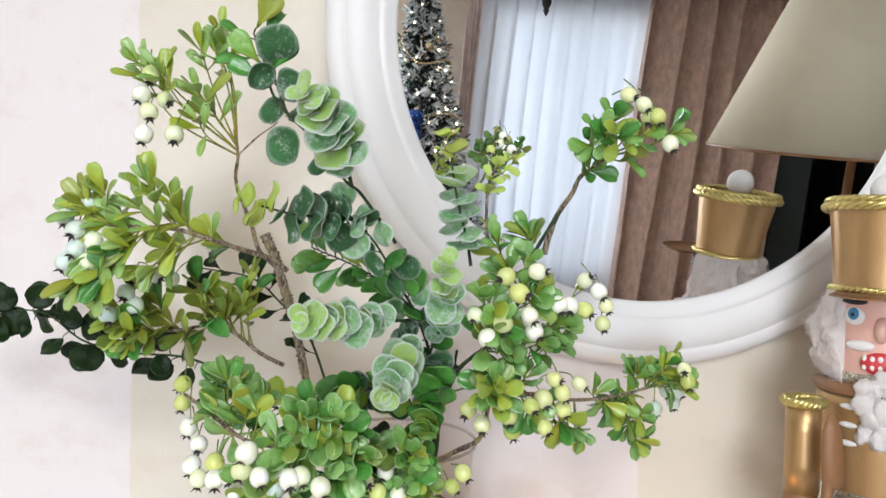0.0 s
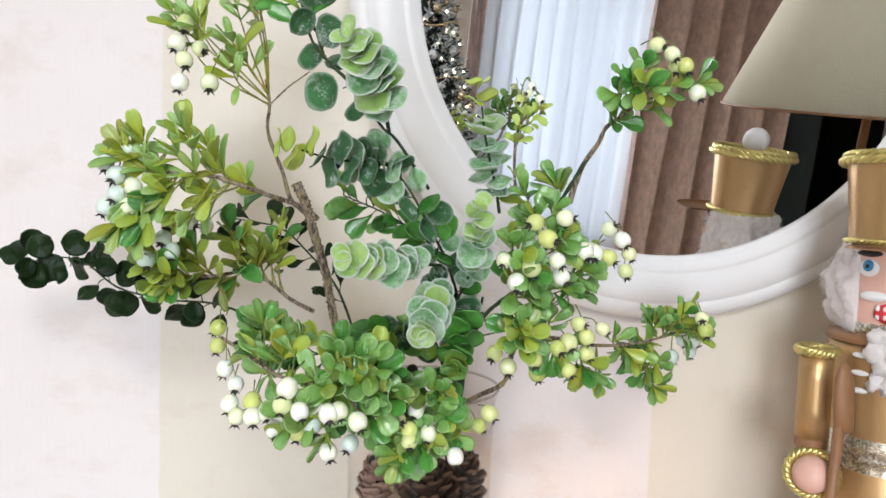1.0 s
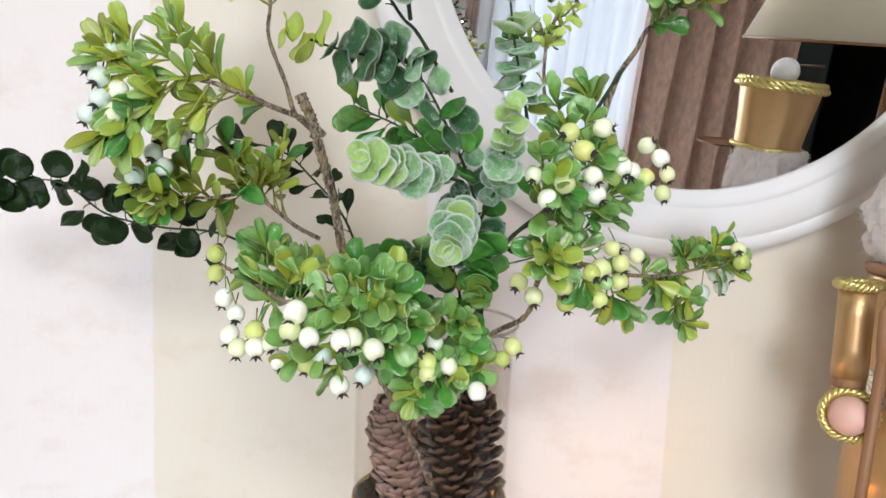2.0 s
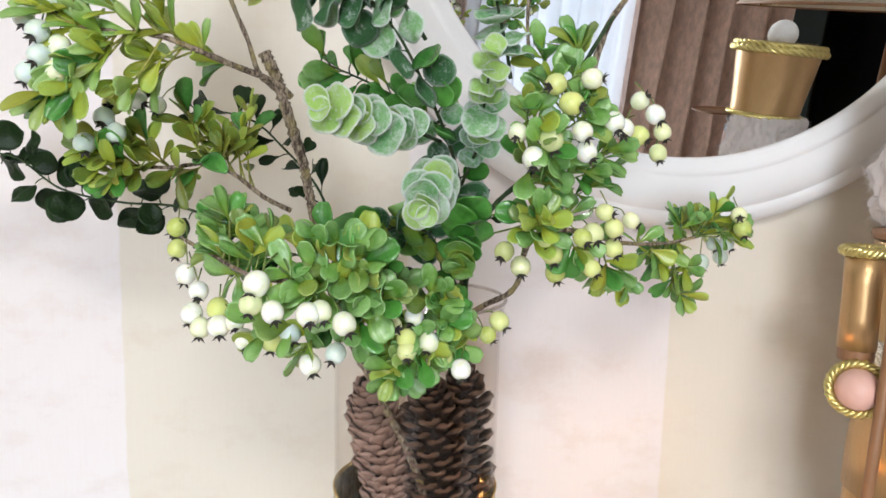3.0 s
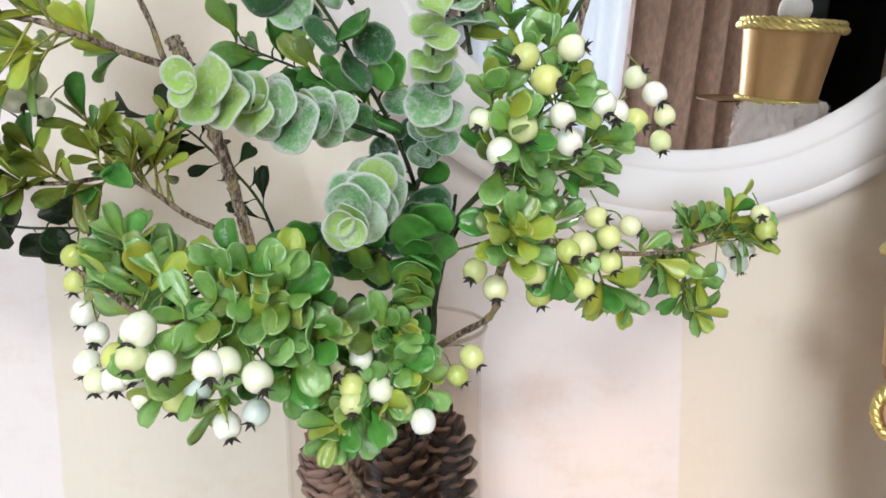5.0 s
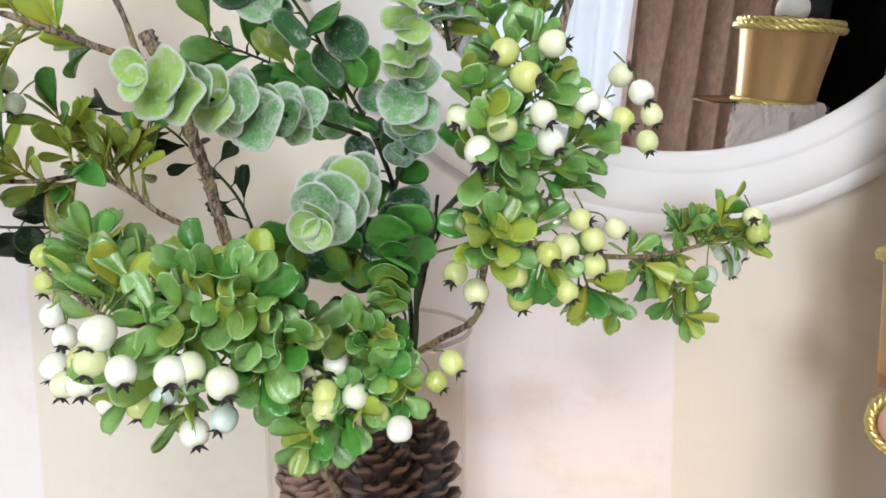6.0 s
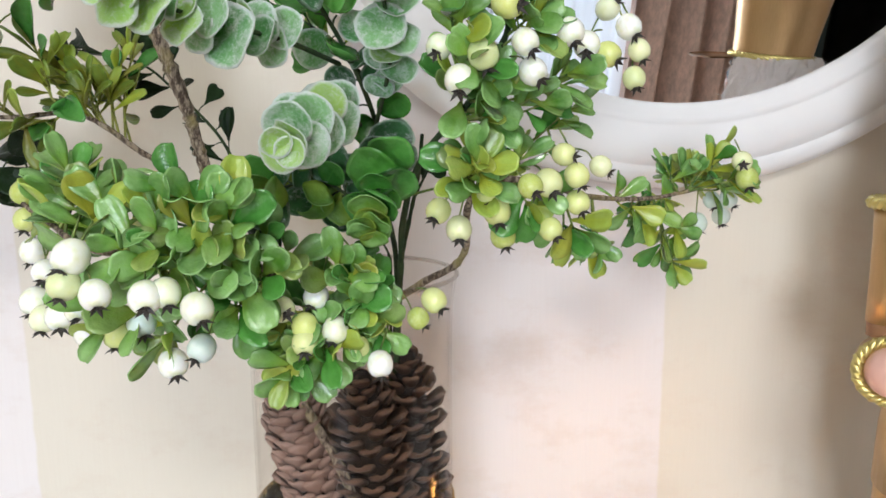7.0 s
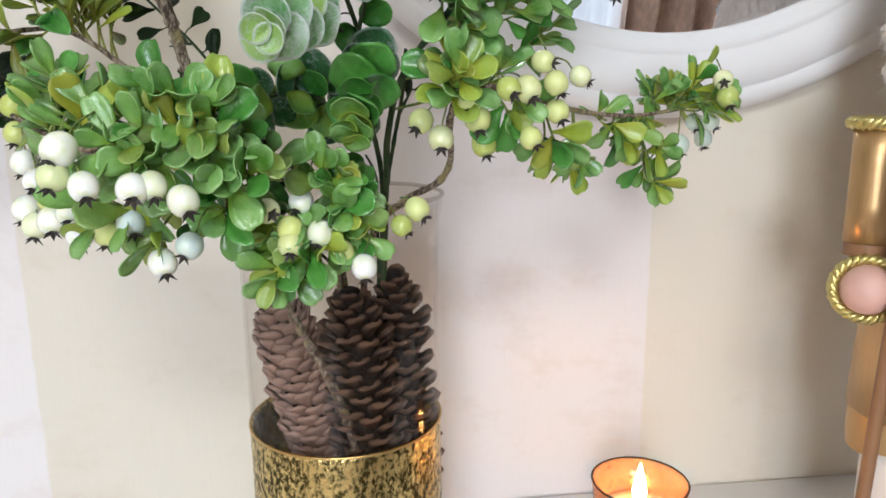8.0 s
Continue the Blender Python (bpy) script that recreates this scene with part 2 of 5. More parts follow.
def glowing(name, c, strength):
    k = Mat(name)
    k.put("Base Color", (*c, 1)).put("Emission Color", (*c, 1)).put("Emission Strength", strength)
    return k.m


def silvered():
    k = Mat("mirror_silver")
    k.put("Base Color", (0.90, 0.91, 0.91, 1)).put("Metallic", 1).put("Roughness", 0.0)
    return k.m


M_WALL = wall_paint()
M_PLAINWALL = plain("beige_wall_paint", (0.80, 0.69, 0.56), 0.7, scale=30, bump=0.05, spread=0)
M_CEIL = plain("white_ceiling_paint", (0.80, 0.79, 0.77), 0.8, scale=20, bump=0.05, spread=0)
M_FLOOR = plain("brown_floor_boards", (0.26, 0.17, 0.10), 0.45, scale=18, spread=0)
M_WHITE = plain("white_lacquer", (0.80, 0.79, 0.78), 0.38, scale=25, vary=0.03, bump=0.04, spread=0)
M_FRAME = plain("white_frame_paint", (0.82, 0.82, 0.82), 0.42, scale=14, vary=0.04, bump=0.06, spread=0)
M_MIRROR = silvered()
M_BERRY, M_BERRYBLUE = berry_skin("berry_skin", [(0.0, (0.94, 0.96, 0.93)), (0.5, (0.91, 0.94, 0.83)), (0.7, (0.78, 0.84, 0.52)), (0.85, (0.90, 0.92, 0.86)), (1.0, (0.58, 0.68, 0.22))]), berry_skin_blue()
M_BERRYGREEN = berry_skin("yellow_green_berry_skin", [(0.0, (0.72, 0.78, 0.28)), (0.35, (0.60, 0.67, 0.12)), (0.6, (0.82, 0.85, 0.50)), (0.8, (0.50, 0.58, 0.07)), (1.0, (0.40, 0.50, 0.04))])
M_CALYX = plain("dark_calyx", (0.035, 0.03, 0.025), 0.6)
M_LEAF = leaf_skin("green_leaf", (0.050, 0.20, 0.014), (0.25, 0.50, 0.055), (0.42, 0.68, 0.26), rough=0.26, autumn=0.7, glow=0.24)
M_LEAFSLIM = leaf_skin("pale_green_leaf", (0.21, 0.44, 0.04), (0.50, 0.70, 0.12), (0.60, 0.80, 0.38), rough=0.32, autumn=0.7, glow=0.38)
M_LEAFBROWN = leaf_skin("olive_brown_leaf", (0.075, 0.085, 0.007), (0.30, 0.29, 0.02), (0.22, 0.38, 0.06), rough=0.36, autumn=0.5, glow=0.22)
M_LEAFYEL = leaf_skin("olive_leaf", (0.38, 0.46, 0.015), (0.66, 0.69, 0.05), (0.58, 0.78, 0.20), rough=0.32, glow=0.42)
M_LEAFTIP = leaf_skin("fresh_leaf", (0.42, 0.60, 0.05), (0.60, 0.78, 0.14), (0.62, 0.76, 0.25))
M_EUC = leaf_skin("frosted_leaf", (0.10, 0.42, 0.09), (0.34, 0.68, 0.24), (0.42, 0.74, 0.34), frost=1.0, rim=1.0, glow=0.34)
M_EUCPALE = leaf_skin("pale_frosted_leaf", (0.36, 0.66, 0.09), (0.58, 0.86, 0.17), (0.62, 0.86, 0.32), frost=0.7, rim=1.0, glow=0.36)
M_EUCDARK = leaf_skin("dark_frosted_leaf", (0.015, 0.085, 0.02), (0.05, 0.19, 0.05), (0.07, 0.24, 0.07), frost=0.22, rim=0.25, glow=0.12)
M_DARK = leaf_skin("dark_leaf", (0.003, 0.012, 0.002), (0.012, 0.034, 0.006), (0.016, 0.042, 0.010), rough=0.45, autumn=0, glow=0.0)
M_MID = leaf_skin("deep_green_leaf", (0.022, 0.12, 0.014), (0.10, 0.33, 0.04), (0.16, 0.44, 0.09), rough=0.24, autumn=0, glow=0.16)
M_TWIG = bark("grey_brown_twig", (0.055, 0.035, 0.022), (0.36, 0.29, 0.21), (0.34, 0.28, 0.10), 330)
M_YELSTEM = bark("yellow_green_stem", (0.16, 0.17, 0.03), (0.36, 0.38, 0.08), (0.42, 0.34, 0.06))
M_STEM = bark("green_stem", (0.06, 0.12, 0.02), (0.20, 0.26, 0.06), (0.30, 0.32, 0.08))
M_DARKSTEM = bark("dark_green_stem", (0.015, 0.035, 0.012), (0.04, 0.075, 0.025), (0.05, 0.06, 0.02))
M_CONE = cone_wood("dark_brown_cone_scale", (0.040, 0.020, 0.012), (0.21, 0.115, 0.07), 0.42)
M_CONEPALE = cone_wood("dusty_brown_cone_scale", (0.37, 0.225, 0.17), (0.50, 0.335, 0.265), 0.8)
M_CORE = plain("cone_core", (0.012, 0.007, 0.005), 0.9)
M_GLASS = clear_glass("clear_glass", (0.975, 0.965, 0.955))
M_GLASSRIM = clear_glass("thick_rim_glass", (0.86, 0.84, 0.82), 2.5)
M_AMBER = lustre_glass()
M_MERCURY = mercury_gold()
M_RIM = plain("gold_rim", (0.62, 0.42, 0.16), 0.25, 0.95, scale=200)
M_GOLD = gold_fabric()
M_ROPE = plain("gold_cord", (0.72, 0.62, 0.24), 0.30, 0.85, scale=700, vary=0.2, bump=0.12)
M_FLUFF = fleece()
M_BALL = plain("white_felt_ball", (0.82, 0.81, 0.79), 0.9, scale=220, bump=0.5, spread=0)
M_PINK = plain("pink_painted_wood", (0.72, 0.44, 0.36), 0.45, scale=40, spread=0)
M_BROWN = plain("brown_painted_wood", (0.27, 0.135, 0.06), 0.5, scale=70, spread=0)
M_BLUE = plain("blue_paint", (0.05, 0.22, 0.42), 0.3, spread=0)
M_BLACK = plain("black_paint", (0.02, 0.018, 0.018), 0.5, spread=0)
M_RED = plain("red_paint", (0.55, 0.03, 0.04), 0.4, spread=0)
M_SILVER = glitter("silver_glitter", (0.30, 0.27, 0.20), (0.95, 0.92, 0.82), 420)
M_SHADE = plain("beige_linen", (0.64, 0.59, 0.45), 0.9, scale=260, vary=0.06, bump=0.3, spread=0)
M_SHEER = sheer_cloth()
M_VELVET = velvet("taupe_velvet", (0.76, 0.57, 0.48))
M_VELVETPALE = velvet("pale_taupe_velvet", (0.74, 0.60, 0.55))
M_NEEDLE = plain("dark_fir_needles", (0.050, 0.075, 0.060), 0.8, scale=40, vary=0.5, spread=0)
M_FLOCK = plain("white_flocked_needles", (0.66, 0.70, 0.71), 0.9, scale=40, vary=0.2, spread=0)
M_ORNAMENT = plain("gold_ornament", (0.72, 0.58, 0.36), 0.25, 0.8)
M_WHITEORN = plain("white_ornament", (0.75, 0.76, 0.78), 0.5)
M_BLUEFOIL = glitter("blue_foil", (0.01, 0.03, 0.16), (0.05, 0.14, 0.45), 40, 0.6)
M_BULB = glowing("fairy_bulb", (1.0, 0.80, 0.52), 9.0)
M_FLAME = glowing("candle_flame", (1.0, 0.46, 0.11), 75.0)
M_WAX = plain("white_wax", (0.80, 0.72, 0.60), 0.5, spread=0)
M_TEAL = plain("teal_grey_paint", (0.045, 0.075, 0.085), 0.5, spread=0)


# ---- builders ----
def link(name, bm, mats, parent=None, label="", smooth=True):
    data = bpy.data.meshes.new(name)
    bm.to_mesh(data)
    bm.free()
    for m in (mats if isinstance(mats, (list, tuple)) else [mats]):
        data.materials.append(m)
    if smooth:
        for p in data.polygons:
            p.use_smooth = True
    ob = new(name, data)
    ob.parent = parent
    if label:
        ob["label"] = label
    return ob


def part(name, bm, material, parent, label="", smooth=True):
    return link(name, bm, material, parent, label, smooth)


def piece(name, data, parent, m):
    """One more object on a mesh that others share."""
    ob = new(name, data)
    ob.parent = parent
    ob.matrix_basis = m
    return ob


def thing(name, place, label, category, group="", kind=""):
    ob = new(name)
    ob.location = place
    ob.empty_display_size = 0.05
    return tagged(ob, label, category, group, kind)


def box(bm, x0, y0, z0, x1, y1, z1, bevel=0.0, mat=0):
    m = Matrix.LocRotScale(((x0 + x1) / 2, (y0 + y1) / 2, (z0 + z1) / 2), None, (x1 - x0, y1 - y0, z1 - z0))
    made = bmesh.ops.create_cube(bm, size=1.0, matrix=m)["verts"]
    faces = {f for v in made for f in v.link_faces}
    if bevel:
        edges = list({e for v in made for e in v.link_edges})
        faces |= set(bmesh.ops.bevel(bm, geom=edges, offset=bevel, segments=2, affect="EDGES", profile=0.5)["faces"])
    for f in faces:
        if f.is_valid:
            f.material_index = mat
    return bm


def lathe(bm, profile, n=48, m=Matrix.Identity(4), mat=0, closed=False, wobble=0.0):
    """Turns a profile of (radius, height) round z."""
    rings = []
    for r, z in profile:
        rings.append([bm.verts.new(m @ Vector(((r + wobble * noise.noise((i, z * 60, r * 9))) * math.cos(2 * math.pi * i / n), (r + wobble * noise.noise((i, z * 60, r * 9))) * math.sin(2 * math.pi * i / n), z))) for i in range(n)])
    pairs = list(zip(rings, rings[1:])) + ([(rings[-1], rings[0])] if closed else [])
    for a, b in pairs:
        for i in range(n):
            f = bm.faces.new((a[i], a[(i + 1) % n], b[(i + 1) % n], b[i]))
            f.material_index = mat
    return rings


def cap(bm, ring, mat=0, flip=False):
    f = bm.faces.new(list(reversed(ring)) if flip else ring)
    f.material_index = mat


def ball(bm, place, r, mat=0, seg=20, squash=1.0, rough=0.0):
    made = bmesh.ops.create_uvsphere(bm, u_segments=seg, v_segments=seg * 2 // 3, radius=r, matrix=Matrix.Translation(place) @ Matrix.Diagonal((1, 1, squash, 1)))["verts"]
    for v in made:
        if rough:
            v.co += (v.co - Vector(place)).normalized() * rough * (noise.noise(v.co * 70) + 0.7 * noise.noise(v.co * 170) + 0.4 * noise.noise(v.co * 420))
        for f in v.link_faces:
            f.material_index = mat


def smooth_path(points, per=6):
    """A Catmull-Rom line through the points."""
    pts = [Vector(p) for p in points]
    ext = [pts[0] * 2 - pts[1], *pts, pts[-1] * 2 - pts[-2]]
    out = []
    for a, b, c, d in zip(ext, ext[1:], ext[2:], ext[3:]):
        for i in range(per):
            t = i / per
            out.append(0.5 * ((2 * b) + (c - a) * t + (2 * a - 5 * b + 4 * c - d) * t * t + (3 * b - a - 3 * c + d) * t ** 3))
    return out + [pts[-1]]


def tube(bm, path, r0, r1, n=7, knots=0.0, mat=0, seed=0.0):
    """A tapered round stem along a line."""
    rings, side = [], Vector((0.3, 0.5, 0.8))
    for i, p in enumerate(path):
        d = (path[min(i + 1, len(path) - 1)] - path[max(i - 1, 0)]).normalized()
        side = (side - d * side.dot(d)).normalized()
        up = d.cross(side)
        r = r0 + (r1 - r0) * i / max(1, len(path) - 1)
        r *= 1 + knots * noise.noise((i * 0.9, seed, 0.0))
        rings.append([bm.verts.new(p + r * (1 + knots * 0.6 * noise.noise((i * 1.7, k * 2.3, seed))) * (side * math.cos(2 * math.pi * k / n) + up * math.sin(2 * math.pi * k / n))) for k in range(n)])
    for a, b in zip(rings, rings[1:]):
        for k in range(n):
            bm.faces.new((a[k], a[(k + 1) % n], b[(k + 1) % n], b[k])).material_index = mat
    cap(bm, rings[0], mat, True)
    cap(bm, rings[-1], mat)


def rope(bm, centre, radius, thick, m, turns=26, strands=3, mat=0, squash=1.0):
    """A ring of twisted cord round z of m."""
    for s in range(strands):
        path = []
        steps = turns * 5
        for i in range(steps):
            a = 2 * math.pi * i / steps
            tw = 2 * math.pi * (turns * i / steps + s / strands)
            rr = radius + thick * 0.5 * math.cos(tw)
            path.append(m @ (Vector(centre) + Vector((rr * math.cos(a), rr * math.sin(a), thick * 0.5 * squash * math.sin(tw)))))
        rings, n = [], 5
        for i, p in enumerate(path):
            d = (path[(i + 1) % steps] - path[i - 1]).normalized()
            side = d.orthogonal().normalized()
            out = (p - m @ Vector(centre))
            side = (out - d * out.dot(d)).normalized()
            up = d.cross(side)
            rings.append([bm.verts.new(p + thick * 0.5 * (side * math.cos(2 * math.pi * k / n) + up * math.sin(2 * math.pi * k / n))) for k in range(n)])
        for i in range(steps):
            a, b = rings[i - 1], rings[i]
            for k in range(n):
                bm.faces.new((a[k], a[(k + 1) % n], b[(k + 1) % n], b[k])).material_index = mat


def leaf_mesh(name, width, cup, curl, notch, material, rows=8, thick=0.025, widest=0.62):
    """A leaf of unit length along y, its face to +z, with thickness, a fold along the rib and a curl."""
    bm = bmesh.new()
    cols = (-1.0, -0.55, 0.0, 0.55, 1.0)
    layers = []
    for side in (0, 1):
        grid = []
        for i in range(rows + 1):
            t = 1 - (1 - i / rows) ** 1.35
            s = t / widest if t < widest else 1 - (t - widest) / (1.03 - widest)
            w = width * (0.10 + 0.90 * (3 * s * s - 2 * s ** 3) if t < widest else math.sqrt(max(0.02, 1 - (1 - s) ** 2)))
            row = []
            for c in cols:
                y = t - notch * (1 - abs(c)) * (t ** 6)
                z = cup * (c * c) * w * 1.2 - curl * t * t + 0.02 * noise.noise((c * 2, t * 4, width * 9))
                row.append(bm.verts.new((c * w * 0.5, y, z - side * thick)))
            grid.append(row)
        for a, b in zip(grid, grid[1:]):
            for k in range(len(cols) - 1):
                q = (a[k], a[k + 1], b[k + 1], b[k])
                bm.faces.new(q if not side else tuple(reversed(q)))
        layers.append(grid)
    top, low = layers
    loop_t = top[0] + [r[-1] for r in top[1:]] + list(reversed(top[-1][:-1])) + [r[0] for r in reversed(top[1:-1])]
    loop_l = low[0] + [r[-1] for r in low[1:]] + list(reversed(low[-1][:-1])) + [r[0] for r in reversed(low[1:-1])]
    for k in range(len(loop_t)):
        j = (k + 1) % len(loop_t)
        bm.faces.new((loop_t[j], loop_t[k], loop_l[k], loop_l[j]))
    data = bpy.data.meshes.new(name)
    bm.to_mesh(data)
    bm.free()
    data.materials.append(material)
    for p in data.polygons:
        p.use_smooth = True
    return data


def coin_mesh(name, material, wave, cup, n=18):
    """A round leaf one unit across, from its stalk at the origin along y, thin, cupped and a little wavy."""
    bm = bmesh.new()
    layers = []
    for side in (0, 1):
        mid = bm.verts.new((0, 0.5, -side * 0.03))
        rings = []
        for f in (0.45, 0.8, 1.0):
            ring = []
            for i in range(n):
                a = 2 * math.pi * i / n - math.pi / 2
                r = 0.5 * f * (1 + 0.06 * noise.noise((math.cos(a) * 2, math.sin(a) * 2, wave * 31)))
                z = cup * f * f + wave * f * math.sin(3 * a + wave * 20) - side * (0.03 if f < 1 else 0.02)
                ring.append(bm.verts.new((r * math.cos(a), 0.5 + r * math.sin(a), z)))
            rings.append(ring)
        for i in range(n):
            j = (i + 1) % n
            t = (mid, rings[0][i], rings[0][j])
            bm.faces.new(t if not side else tuple(reversed(t)))
            for a, b in zip(rings, rings[1:]):
                q = (a[i], b[i], b[j], a[j])
                bm.faces.new(q if not side else tuple(reversed(q)))
        layers.append(rings[-1])
    for i in range(n):
        j = (i + 1) % n
        bm.faces.new((layers[0][i], layers[1][i], layers[1][j], layers[0][j]))
    data = bpy.data.meshes.new(name)
    bm.to_mesh(data)
    bm.free()
    data.materials.append(material)
    for p in data.polygons:
        p.use_smooth = True
    return data


def aim(place, along, face, size):
    """A pose whose y runs along and whose z turns towards face."""
    y = Vector(along).normalized()
    z = Vector(face)
    z = z - y * z.dot(y)
    z = z.normalized() if z.length > 1e-4 else y.orthogonal().normalized()
    x = y.cross(z)
    m = Matrix((x, y, z)).transposed().to_4x4()
    return Matrix.Translation(place) @ m @ Matrix.Diagonal((size, size, size, 1))


def obovates(name, material, shapes=((0.62, 0.25, 0.10, 0.70), (0.50, 0.35, 0.22, 0.66), (0.66, 0.18, 0.02, 0.72), (0.46, 0.30, -0.12, 0.68))):
    return [leaf_mesh(name, w, c, k, 0.02, material, widest=wd) for w, c, k, wd in shapes]


def coins(name, material):
    return [coin_mesh(name, material, w, c) for w, c in ((0.04, 0.12), (0.07, 0.05), (0.03, 0.20), (0.08, -0.05), (0.05, 0.26))]


NARROW = ((0.34, 0.16, 0.16, 0.70), (0.40, 0.14, -0.08, 0.74), (0.30, 0.18, 0.28, 0.68), (0.44, 0.12, 0.05, 0.76))
BROAD = ((0.58, 0.14, 0.10, 0.74), (0.50, 0.20, 0.20, 0.72), (0.64, 0.10, 0.04, 0.76), (0.48, 0.16, -0.10, 0.72), (0.54, -0.10, 0.14, 0.74))
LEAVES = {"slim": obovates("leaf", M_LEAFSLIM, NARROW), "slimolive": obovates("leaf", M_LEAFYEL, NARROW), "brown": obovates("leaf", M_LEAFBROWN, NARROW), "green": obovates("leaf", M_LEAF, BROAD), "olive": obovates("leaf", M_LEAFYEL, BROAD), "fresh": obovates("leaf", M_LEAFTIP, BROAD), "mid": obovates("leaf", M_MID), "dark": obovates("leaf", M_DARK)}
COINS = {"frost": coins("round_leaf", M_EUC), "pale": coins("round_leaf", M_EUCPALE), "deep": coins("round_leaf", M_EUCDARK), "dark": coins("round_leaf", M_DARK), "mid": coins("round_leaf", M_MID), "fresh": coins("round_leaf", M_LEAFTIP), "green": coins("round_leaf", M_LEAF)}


def berry_mesh(material):
    bm = bmesh.new()
    n = 16
    prof = [(0.02, 0.93), (0.30, 0.97), (0.62, 0.80), (0.88, 0.48), (1.0, 0.05), (0.95, -0.38), (0.74, -0.74), (0.42, -0.93), (0.16, -0.94), (0.03, -0.86)]
    rings = lathe(bm, prof, n)
    cap(bm, rings[0])
    cap(bm, rings[-1], 0, True)
    data = bpy.data.meshes.new("berry")
    bm.to_mesh(data)
    bm.free()
    data.materials.append(material)
    for p in data.polygons:
        p.use_smooth = True
    return data


def calyx_mesh():
    """The dried star at a berry's end, five narrow points with thickness."""
    bm = bmesh.new()
    for k in range(5):
        a = 2 * math.pi * k / 5
        d, s = Vector((math.cos(a), math.sin(a), 0)), Vector((-math.sin(a), math.cos(a), 0))
        base, tip = Vector((0, 0, -0.90)), d * 0.66 + Vector((0, 0, -1.26 - 0.14 * (k % 2)))
        mid = d * 0.30 + Vector((0, 0, -0.98))
        v = [bm.verts.new(p) for p in (base - s * 0.06, base + s * 0.06, mid + s * 0.17, tip, mid - s * 0.17)]
        w = [bm.verts.new(p.co + Vector((0, 0, -0.07)) if i != 3 else p.co + Vector((0, 0, -0.03))) for i, p in enumerate(v)]
        bm.faces.new(v)
        bm.faces.new(list(reversed(w)))
        for i in range(5):
            j = (i + 1) % 5
            bm.faces.new((v[j], v[i], w[i], w[j]))
    ball(bm, (0, 0, -0.93), 0.20, 0, 6)
    data = bpy.data.meshes.new("calyx")
    bm.to_mesh(data)
    bm.free()
    data.materials.append(M_CALYX)
    return data


BERRY, BERRY_BLUE, BERRY_GREEN, CALYX = berry_mesh(M_BERRY), berry_mesh(M_BERRYBLUE), berry_mesh(M_BERRYGREEN), calyx_mesh()
rnd = random.Random(11)


def wander(v, k):
    return Vector(v) + Vector((rnd.uniform(-k, k), rnd.uniform(-k, k), rnd.uniform(-k, k)))


def nearest(points, p):
    return min(points, key=lambda q: (q - p).length)


